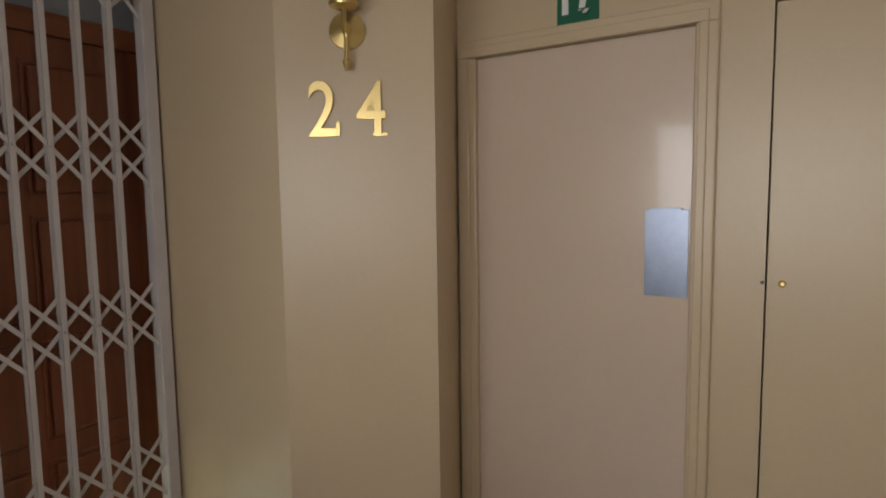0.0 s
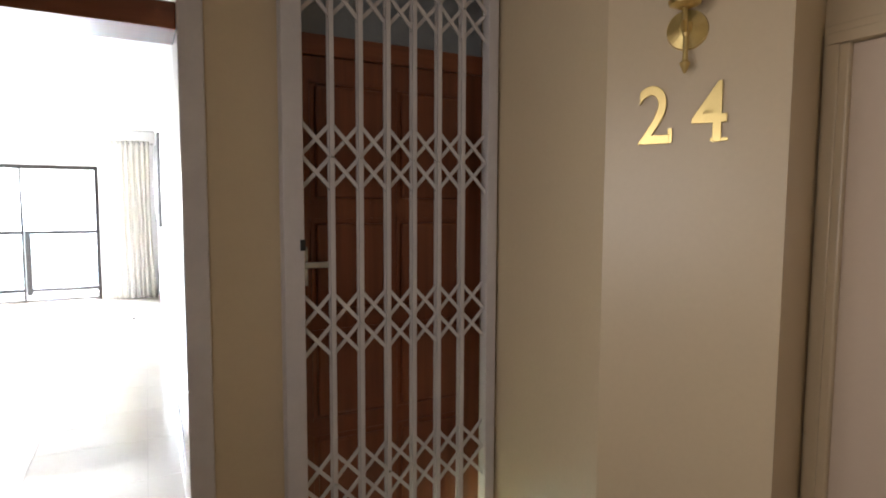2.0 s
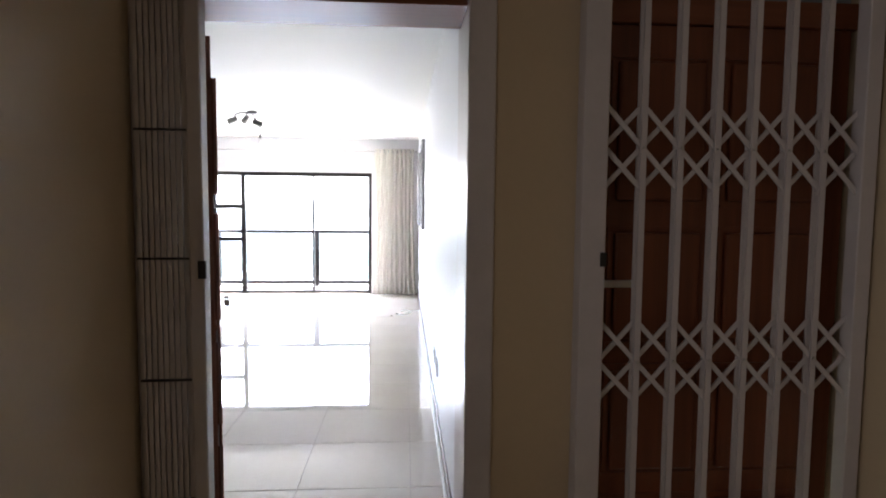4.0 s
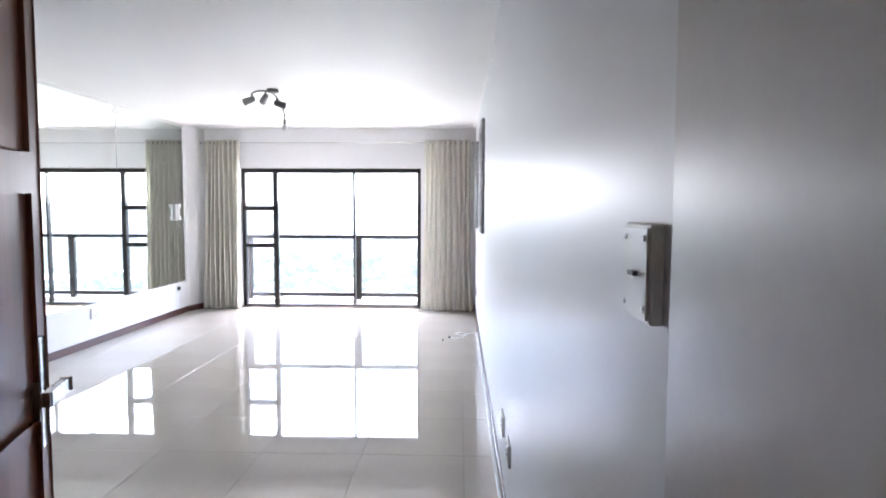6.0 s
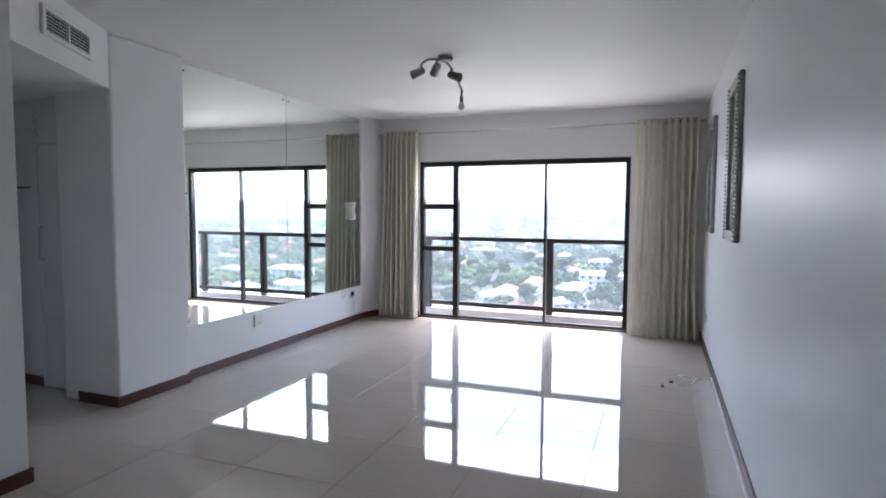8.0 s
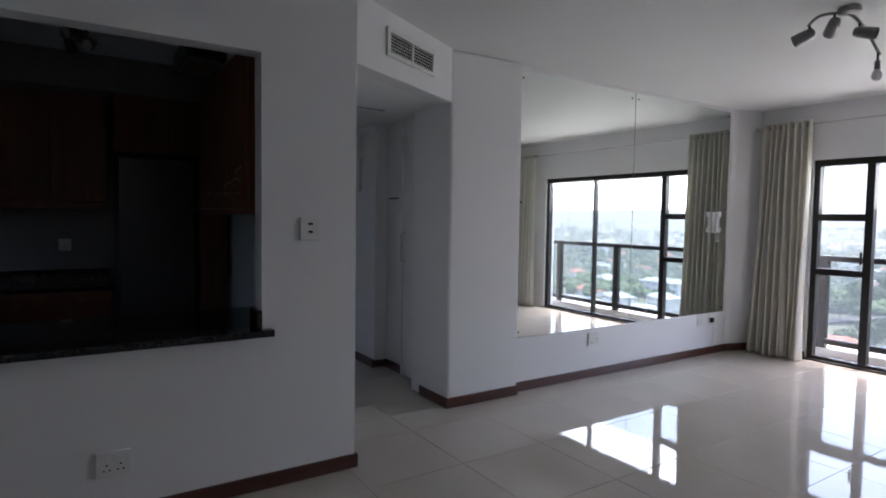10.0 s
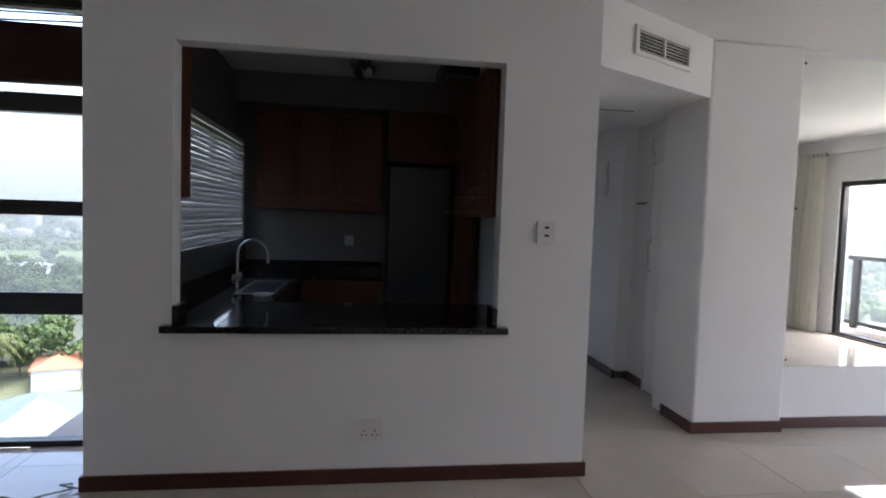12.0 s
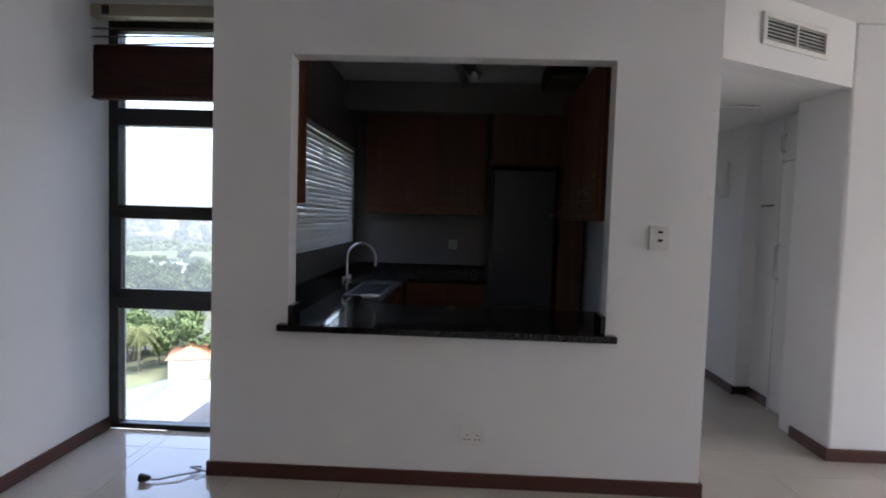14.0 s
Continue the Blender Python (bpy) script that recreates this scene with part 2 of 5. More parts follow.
# passage
wall("wall_passage_north", -5.36, -4.60, -3.92, -3.6, 0, CEIL)
wall("wall_passage_far", -7.2, -5.36, -4.04, -3.6, 0, CEIL)
wall("wall_passage_end", -7.2, -7.0, -5.0, -4.04, 0, CEIL)
wall("wall_passage_south", -7.0, -3.61, -5.22, -5.084, 0, CEIL)
structure("ceiling_passage", prism(bmesh.new(), [(-3.60, -5.08), (-7.0, -5.08), (-7.0, -3.92), (-4.14, -3.92), (-4.14, -4.08)], 2.262, 2.36), M_CEIL, "lowered passage ceiling")
dx, dy = -0.564 / 1.149, 1.001 / 1.149
structure("wall_bulkhead", prism(bmesh.new(), [(-3.487, -5.084), (-4.051, -4.083), (-4.051 - 0.12 * dy, -4.083 + 0.12 * dx), (-3.487 - 0.12 * dy, -5.084 + 0.12 * dx)], 2.25, CEIL), M_WALL, "white bulkhead over the passage opening")
# kitchen wall with the serving hatch
structure("wall_kitchen_north", bx(-3.61, -3.487, -5.60, -5.084, 0, CEIL), M_WALL, "white plaster wall beside the hatch")
structure("wall_kitchen_south", bx(-3.61, -3.487, -7.66, -7.25, 0, CEIL), M_WALL, "white plaster wall beside the hatch")
wall("wall_kitchen_low", -3.61, -3.487, -7.25, -5.60, 0, 0.80)
wall("wall_kitchen_head", -3.61, -3.487, -7.25, -5.60, 2.225, CEIL)
wall("wall_nook_side", -4.25, -3.61, -7.66, -7.56, 0, CEIL)
wall("wall_south", -4.25, -1.1, -8.75, -8.575, 0, CEIL)
wall("wall_nook_head", -4.25, -4.06, -8.575, -7.66, 2.56, CEIL)
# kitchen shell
wall("wall_kitchen_back", -6.55, -6.40, -7.60, -5.22, 0, CEIL, M_KWALL, "kitchen wall in a darkened grey")
wall("wall_kitchen_win_low", -6.40, -3.61, -7.56, -7.46, 0, 1.14, M_KWALL, "kitchen wall in a darkened grey")
wall("wall_kitchen_win_head", -6.40, -3.61, -7.56, -7.46, 2.06, CEIL, M_KWALL, "kitchen wall in a darkened grey")
wall("wall_kitchen_win_a", -4.15, -3.61, -7.56, -7.46, 1.14, 2.06, M_KWALL, "kitchen wall in a darkened grey")
wall("wall_kitchen_win_b", -6.40, -6.15, -7.56, -7.46, 1.14, 2.06, M_KWALL, "kitchen wall in a darkened grey")
# entry wall: jambs, lobby walls
wall("wall_entry_side", 0.02, 0.29, -8.26, -8.0, 0, 2.835, M_BEIGE, "beige painted wall strip between two doorways")
wall("wall_entry_head", -1.0, 0.02, -8.26, -7.98, 2.52, 2.835, M_BEIGE, "beige painted wall over the entrance")
wall("wall_gate_head", 0.29, 1.19, -8.22, -8.0, 2.52, 2.835, M_BEIGE, "beige painted wall over the gate")
structure("wall_lobby_pier", prism(bmesh.new(), [(1.19, -8.22), (1.222, -8.858), (1.529, -9.296), (1.987, -9.12), (2.15, -8.0), (1.19, -8.0)], 0, 2.835), M_BEIGE, "beige lobby wall turning a blunt corner")
wall("wall_lobby_east_a", 1.987, 2.15, -9.22, -9.12, 0, 2.835, M_BEIGE, "beige lobby wall")
wall("wall_lobby_east_b", 1.987, 2.15, -10.285, -10.06, 0, 2.835, M_BEIGE, "beige lobby wall")
wall("wall_lobby_east_head", 1.987, 2.15, -10.06, -9.22, 2.05, 2.835, M_BEIGE, "beige lobby wall over the exit door")
wall("wall_lobby_east_c", 1.987, 2.15, -12.0, -11.1, 0, 2.835, M_BEIGE, "beige lobby wall")
wall("wall_lobby_east_d", 1.987, 2.15, -11.1, -10.285, 2.09, 2.835, M_BEIGE, "beige lobby wall over the cupboard")
wall("wall_lobby_south", -1.2, 2.15, -12.2, -12.0, 0, 2.835, M_BEIGE, "beige lobby wall")
wall("wall_lobby_west_a", -1.2, -1.0, -9.25, -8.0, 0, 2.835, M_BEIGE, "beige lobby wall")
wall("wall_lobby_west_low", -1.2, -1.0, -11.5, -9.25, 0, 1.0, M_BEIGE, "beige wall under the lobby window")
wall("wall_lobby_west_head", -1.2, -1.0, -11.5, -9.25, 2.1, 2.835, M_BEIGE, "beige wall over the lobby window")
# Unseen box added outside the lobby window to keep sky light out.
wall("wall_sky_block", -1.55, -1.45, -12.2, -8.0, 0, 2.95, M_BEIGE, "plain unseen wall added to block the sky light")
wall("wall_sky_block_a", -1.45, -1.2, -12.2, -12.0, 0, 2.95, M_BEIGE, "plain unseen wall added to block the sky light")
wall("wall_sky_block_b", -1.45, -1.2, -8.95, -8.8, 0, 2.95, M_BEIGE, "plain unseen wall added to block the sky light")
wall("wall_sky_block_top", -1.55, -1.2, -12.2, -8.8, 2.95, 3.05, M_BEIGE, "plain unseen slab added to block the sky light")
wall("floor_sky_block", -1.55, -1.3, -12.2, -8.8, -0.2, 0.0, M_CONCRETE, "plain unseen slab added to block the sky light")
# Unseen walls added behind the lobby so no daylight leaks through door seams.
wall("wall_leak_block", 2.30, 2.40, -12.2, -7.9, 0, 2.95, M_BEIGE, "plain unseen wall added to stop light leaks")
wall("wall_leak_block_a", 0.2, 2.30, -7.98, -7.9, 0, 2.95, M_BEIGE, "plain unseen wall added to stop light leaks")
wall("wall_leak_block_b", 2.15, 2.30, -12.2, -12.1, 0, 2.95, M_BEIGE, "plain unseen wall added to stop light leaks")
wall("wall_lobby_west_b", -1.2, -1.0, -12.0, -11.5, 0, 2.835, M_BEIGE, "beige lobby wall")


def skirting(name, x0, x1, y0, y1):
    structure(name, bx(x0, x1, y0, y1, 0.0, 0.078, bevel=0.004), M_SKIRT, "dark red-brown timber skirting")


skirting("baseboard_west", -4.112, -4.096, -3.40, -0.36)
structure("baseboard_corner", prism(bmesh.new(), [(-4.112, -0.36), (-4.096, -0.36), (-4.075, -0.33), (-3.965, 0.0), (-4.0, 0.0)], 0, 0.078), M_SKIRT, "dark red-brown timber skirting")
skirting("baseboard_pier", -4.051, -4.035, -4.099, -3.412)
skirting("baseboard_pier_side", -4.44, -4.051, -4.099, -4.083)
skirting("baseboard_kitchen", -3.487, -3.471, -7.676, -5.068)
skirting("baseboard_kitchen_end", -3.75, -3.487, -5.084, -5.068)
skirting("baseboard_nook_side", -4.06, -3.487, -7.676, -7.66)
skirting("baseboard_south", -4.06, -1.0, -8.575, -8.559)
skirting("baseboard_passage", -5.36, -5.02, -3.936, -3.92)
skirting("baseboard_passage_end", -5.376, -5.36, -4.056, -3.92)
skirting("baseboard_passage_far", -7.0, -5.376, -4.056, -4.04)
skirting("baseboard_north", -3.98, -3.46, -0.016, 0.0)
skirting("baseboard_east", -0.014, 0.0, -8.0, 0.0)
structure("trim_cable_trunking", bx(-0.030, -0.014, -7.4, -1.75, 0.0, 0.022, bevel=0.003), M_PLASTIC, "white plastic cable trunking along the floor")

# ---- wide balcony window ----


win = thing("window_1", "wide dark aluminium sliding window onto a balcony", "window", (-2.13, 0.06, 0.0), kind="structure")
FY0, FY1 = 0.03, 0.11
for x0, x1, z0, z1, nm in ((-3.46, -0.80, 1.995, 2.06, "window_frame"), (-3.46, -0.80, 0.0, 0.045, "window_sill"), (-3.46, -3.405, 0.045, 1.995, "window_frame"), (-0.855, -0.80, 0.045, 1.995, "window_frame"), (-2.995, -2.925, 0.045, 1.995, "mullion"), (-1.805, -1.775, 0.045, 1.995, "mullion"), (-3.405, -2.995, 1.44, 1.51, "transom"), (-3.405, -2.995, 0.89, 0.955, "transom")):
    part(nm, bx(x0, x1, FY0, FY1, z0, z1, bevel=0.004), M_BLACK, win)
part("track", bx(-3.46, -0.80, -0.02, 0.03, 0.0, 0.018, bevel=0.003), M_BLACK, win, "worn dark sliding track")
for x0, x1, z0, z1 in ((-3.405, -2.995, 1.51, 1.995), (-3.405, -2.995, 0.955, 1.44), (-3.405, -2.995, 0.045, 0.89), (-2.925, -1.805, 0.045, 1.995), (-1.775, -0.855, 0.045, 1.995)):
    g = part("pane", bx(x0, x1, 0.066, 0.072, z0, z1), M_GLASS, win, "clear glass pane")
    g.visible_shadow = False
part("window_handle", bx(-3.012, -2.998, 0.0, 0.03, 1.02, 1.14, bevel=0.003), M_BLACKPL, win)

# ---- nook window ----
nook = thing("window_2", "tall dark aluminium window with three panes", "window", (-4.1, -8.1, 0.0), kind="structure")
NX0, NX1 = -4.14, -4.062
for y0, y1, z0, z1 in ((-8.575, -8.515, 0.0, 2.56), (-7.72, -7.66, 0.0, 2.56), (-8.515, -7.72, 0.0, 0.035), (-8.515, -7.72, 0.775, 0.87), (-8.515, -7.72, 1.345, 1.43), (-8.515, -7.72, 1.925, 2.03), (-8.515, -7.72, 2.50, 2.56)):
    part("window_frame", bx(NX0, NX1, y0, y1, z0, z1, bevel=0.004), M_BLACK, nook)
part("casement", bx(-4.075, -4.05, -8.545, -8.49, 0.845, 1.40, bevel=0.004), M_BLACK, nook)
part("casement", bx(-4.075, -4.05, -8.545, -7.67, 0.845, 0.905, bevel=0.004), M_BLACK, nook)
part("casement", bx(-4.075, -4.05, -8.545, -7.67, 1.345, 1.40, bevel=0.004), M_BLACK, nook)
for z0, z1 in ((0.035, 0.775), (0.87, 1.345), (1.43, 1.925), (2.03, 2.50)):
    g = part("pane", bx(-4.105, -4.099, -8.515, -7.72, z0, z1), M_NOOKGLASS, nook, "glass pane tinted to dim the view outside")
    g.visible_shadow = False

blind = thing("venetian_blind", "dark wooden venetian blind drawn up over a tall window", "blind", (-3.92, -8.12, 2.05))
part("headrail", bx(-3.95, -3.885, -8.572, -7.68, 2.53, 2.60, bevel=0.004), M_RAILBEIGE, blind, "beige headrail")
part("bracket", bx(-3.887, -3.877, -8.50, -8.46, 2.54, 2.59, bevel=0.002), M_DARKMETAL, blind)
part("bracket", bx(-3.887, -3.877, -7.76, -7.72, 2.54, 2.59, bevel=0.002), M_DARKMETAL, blind)
for i in range(22):
    z = 2.075 + i * 0.0155 if i < 19 else 2.385 + (i - 19) * 0.04
    tilt = 0.006 * math.sin(i * 1.7) + (0.03 if i == 19 else 0.012 if i == 20 else 0)
    s = bx(-0.024, 0.024, -8.568, -7.69, -0.0018, 0.0018, m=pose(-3.915, 0, z, 0, 25 if i > 18 else 62, 0))
    for v in s.verts:
        v.co.z += tilt * (v.co.y + 8.1)
    part("slat", s, M_BLIND, blind)
part("bottom_rail", bx(-3.94, -3.89, -8.568, -7.69, 2.052, 2.072, bevel=0.003), M_BLIND, blind)
for y in (-8.35, -7.9):
    part("cord", rod(bmesh.new(), (-3.885, y, 2.06), (-3.885, y, 2.52), 0.0015, 6), M_BLIND, blind)

# ---- balcony ----
structure("balcony_floor", box(bx(-4.6, 0.5, 0.2, 0.72, -0.22, -0.03), -4.6, 0.5, 0.46, 0.72, -0.029, 0.05), M_BALC, "pale tiled balcony floor with a low kerb")
RY = 0.54
rail = thing("balcony_railing", "dark metal balcony railing with glass panels", "railing", (-2.0, RY, 0.05))
part("top_rail", bx(-4.5, 0.4, RY - 0.04, RY + 0.04, 1.005, 1.065, bevel=0.006), M_BLACK, rail)
part("lower_rail", bx(-4.5, 0.4, RY - 0.03, RY + 0.03, 0.095, 0.155, bevel=0.005), M_BLACK, rail)
PX = (-4.45, -3.54, -1.81, -0.61, 0.35)
for x in PX:
    part("post", bx(x - 0.045, x + 0.045, RY - 0.035, RY + 0.035, 0.05, 1.005, bevel=0.005), M_BLACK, rail)
for a, b in zip(PX, PX[1:]):
    g = part("glass_panel", bx(a + 0.045, b - 0.045, RY - 0.004, RY + 0.004, 0.155, 1.005), M_RAILGLASS, rail, "faintly grey glass panel")
    g.visible_shadow = False

# ---- wall mirror ----
mirror = thing("wall_mirror", "large frameless wall mirror of two panels held by small clips", "mirror", (-4.105, -1.92, 0.443))
for y0, y1 in ((-3.40, -1.998), (-1.992, -0.44)):
    part("mirror_panel", bx(-4.111, -4.106, y0, y1, 0.443, 2.595, bevel=0.0015), M_MIRROR, mirror, "clear mirror glass")
part("seam", bx(-4.1112, -4.1058, -1.9978, -1.9922, 0.443, 2.595), M_MIRROR_EDGE, mirror, "dark green glass edges at the joint")
for y in (-3.36, -2.045, -1.955, -0.48):
    for z in (0.49, 1.55, 2.54):
        part("clip", lathe(bmesh.new(), [(0.008, 0), (0.008, 0.003), (0.004, 0.005)], (-4.106, y, z), 10, Matrix.Rotation(radians(90), 3, "Y")), M_DARKMETAL, mirror)

# ---- wall fittings ----


def socket(at, face, w=0.14, h=0.115, toggles=2, label="white double wall socket"):
    """A plate on a wall that faces +x (face 1) or -x (face -1)."""
    x, y, z = at
    ob = thing("wall_socket", label, "socket", at)
    part("plate", bx(min(x, x + face * 0.012), max(x, x + face * 0.012), y - w / 2, y + w / 2, z - h / 2, z + h / 2, bevel=0.003), M_PLASTIC, ob)
    f0 = x + face * 0.012
    for i in range(toggles):
        yc = y + (i - (toggles - 1) / 2) * 0.055
        part("switch", bx(min(f0, f0 + face * 0.004), max(f0, f0 + face * 0.004), yc - 0.009, yc + 0.009, z + 0.018, z + 0.036, bevel=0.001), M_PLASTIC, ob)
        for dyy, dzz in ((0, -0.002), (-0.011, -0.026), (0.011, -0.026)):
            part("pin_hole", lathe(bmesh.new(), [(0.0045, 0), (0.0045, 0.0015)], (f0, yc + dyy, z + dzz), 8, Matrix.Rotation(radians(90 * face), 3, "Y")), M_BLACKPL, ob)
    return ob


socket((-3.487, -6.265, 0.285), 1)
socket((-4.112, -2.47, 0.342), 1)
socket((-4.112, -0.86, 0.375), 1, 0.09, 0.11, 1, "white single wall socket under a mirror")
socket((0.0, -5.55, 0.36), -1, 0.14, 0.10, 2, "white double wall socket near the floor")
socket((0.0, -5.90, 0.36), -1, 0.14, 0.10, 2, "white double wall socket near the floor")
socket((0.0, -0.75, 0.36), -1, 0.08, 0.10, 1, "white single wall socket beside a curtain")

cx_box = thing("aerial_outlet", "white aerial outlet with a black plug and hanging cable", "outlet", (-4.112, -0.67, 0.37))
part("plate", bx(-4.112, -4.102, -0.715, -0.625, 0.31, 0.43, bevel=0.003), M_PLASTIC, cx_box)
part("plug", bx(-4.102, -4.075, -0.692, -0.648, 0.34, 0.39, bevel=0.004), M_BLACKPL, cx_box, "black plug")
part("cable", tube(bmesh.new(), [(-4.08, -0.66, 0.34), (-4.085, -0.64, 0.22), (-4.088, -0.645, 0.12), (-4.09, -0.63, 0.08)], 0.004), M_PLASTIC, cx_box)

phone = thing("intercom_handset", "white wall intercom handset with a coiled cord", "intercom", (-4.105, -0.68, 1.27))
part("base", bx(-4.105, -4.07, -0.725, -0.645, 1.30, 1.52, bevel=0.008), M_PLASTIC, phone)
part("handset", box(box(bx(-4.07, -4.05, -0.705, -0.665, 1.31, 1.52, bevel=0.006), -4.075, -4.035, -0.712, -0.658, 1.465, 1.525, 0.01), -4.075, -4.035, -0.712, -0.658, 1.305, 1.36, 0.01), M_WHITE, phone)
part("cord", tube(bmesh.new(), [(-4.06 + 0.012 * math.cos(i * 1.1), -0.69 + 0.012 * math.sin(i * 1.1) + 0.02 * math.sin(i / 9), 1.31 - 0.11 * math.sin(i / 40 * math.pi)) for i in range(41)], 0.0025, 6), M_PLASTIC, phone)

sw = thing("light_switch", "white double light switch plate on the kitchen wall", "switch", (-3.487, -5.352, 1.345))
part("plate", bx(-3.487, -3.472, -5.403, -5.300, 1.285, 1.405, bevel=0.003), M_PLASTIC, sw)
for z in (1.33, 1.372):
    part("rocker", bx(-3.472, -3.467, -5.362, -5.338, z - 0.006, z + 0.006, bevel=0.001), M_BLACKPL, sw, "small dark rocker")
sw2 = thing("light_switch", "pale grey light switch plate with one dark rocker beside the entrance", "switch", (0.0, -7.724, 1.36))
part("plate", bx(-0.016, 0.0, -7.774, -7.674, 1.30, 1.415, bevel=0.003), M_PLASTIC, sw2)
part("cover", bx(-0.019, -0.0165, -7.769, -7.679, 1.305, 1.41, bevel=0.001), M_PLASTIC, sw2, "clear-edged pale cover")
part("rocker", bx(-0.025, -0.019, -7.739, -7.716, 1.353, 1.359, bevel=0.001), M_BLACKPL, sw2, "narrow black rocker")
for y in (-7.759, -7.689):
    for z in (1.317, 1.398):
        part("screw", lathe(bmesh.new(), [(0.004, 0), (0.003, 0.0015)], (-0.0195, y, z), 10, Matrix.Rotation(radians(-90), 3, "Y")), M_CHROME, sw2)

# air vent on the bulkhead
U = Vector((dx, dy, 0))
NRM = Vector((dy, -dx, 0))
VM = Matrix(((dx, NRM.x, 0, -3.770), (dy, NRM.y, 0, -4.582), (0, 0, 1, 2.448), (0, 0, 0, 1)))
vent = thing("air_vent", "white rectangular air grille with dark slots", "vent", (-3.770, -4.582, 2.448))
# Black sheet on the solid wall paints the shade seen through the slots.
part("backing", bx(-0.265, 0.265, 0.001, 0.004, -0.062, 0.062, m=VM), M_BLACKPL, vent, "black sheet for the shade behind the slats")
for a in ((-0.29, 0.29, 0.058, 0.082), (-0.29, 0.29, -0.082, -0.058), (-0.29, -0.262, -0.058, 0.058), (0.262, 0.29, -0.058, 0.058), (-0.006, 0.006, -0.058, 0.058)):
    part("frame", bx(a[0], a[1], 0.0, 0.016, a[2], a[3], bevel=0.002, m=VM), M_PLASTIC, vent)
for i in range(6):
    for s0, s1 in ((-0.262, -0.006), (0.006, 0.262)):
        part("slat", bx(s0, s1, 0.004, 0.012, -0.047 + i * 0.019, -0.0445 + i * 0.019, m=VM), M_PLASTIC, vent)

# ---- ceiling spot bar ----


def spot_bar(at, turn, scale=1.0, metal=None, bend=None):
    ob = thing("ceiling_spotlight", "curved chrome ceiling bar with four spot heads", "ceiling lamp", at)
    m = pose(*at, 0, 0, turn) @ Matrix.Diagonal((scale, scale, scale, 1))
    part("canopy", lathe(bmesh.new(), [(0.055, 0), (0.06, -0.01), (0.058, -0.03), (0.03, -0.038)], at, 24), M_SPOT, ob)
    if bend:
        pts = []
        for i in range(25):
            u = i / 24 * (len(bend) - 1)
            k = min(int(u), len(bend) - 2)
            p0, p1, p2, p3 = (Vector(bend[max(0, min(len(bend) - 1, k + j))]) for j in (-1, 0, 1, 2))
            t = u - k
            pts.append(0.5 * (2 * p1 + (p2 - p0) * t + (2 * p0 - 5 * p1 + 4 * p2 - p3) * t * t + (3 * p1 - p0 - 3 * p2 + p3) * t ** 3))
    else:
        pts = [m @ Vector((-0.36 + 0.72 * i / 24, 0.10 * math.sin(2 * math.pi * i / 24), -0.045 - 0.02 * abs(i - 12) / 12)) for i in range(25)]
    part("bar", tube(bmesh.new(), pts, 0.009, 8), metal or M_SPOT, ob)
    for k, (i, ax, ay) in enumerate(((1, 30, 60), (9, 55, -40), (16, -50, -60), (23, 10, 5))):
        p = pts[i]
        part("stem", rod(bmesh.new(), p, p + Vector((0, 0, -0.05)), 0.007, 8), M_DARKMETAL, ob)
        r = (Euler((radians(ax), radians(ay), radians(turn)))).to_matrix()
        c = p + Vector((0, 0, -0.055))
        if k == 3:
            part("lamp_holder", lathe(bmesh.new(), [(0.014, 0.0), (0.016, -0.05), (0.012, -0.055)], c, 14), M_SPOT, ob)
            part("bulb", lathe(bmesh.new(), [(0.012, -0.05), (0.026, -0.075), (0.029, -0.095), (0.02, -0.118), (0.004, -0.125)], c, 16), M_WHITE, ob, "bare clear bulb", True)
        else:
            h = part("spot_head", lathe(bmesh.new(), [(0.012, 0.03), (0.026, 0.022), (0.031, 0.0), (0.036, -0.085), (0.033, -0.088), (0.028, -0.06)], c, 20, r), M_SPOT, ob)
            part("reflector", lathe(bmesh.new(), [(0.029, -0.074), (0.012, -0.068)], c, 16, r), M_MIRROR, h)
    return ob


spot_bar((-2.085, -2.71, CEIL), 62, bend=[(-2.29, -2.73, 2.580), (-2.19, -2.80, 2.597), (-2.09, -2.71, 2.595), (-2.09, -2.50, 2.555), (-2.10, -2.25, 2.45)])

# ---- curtains ----


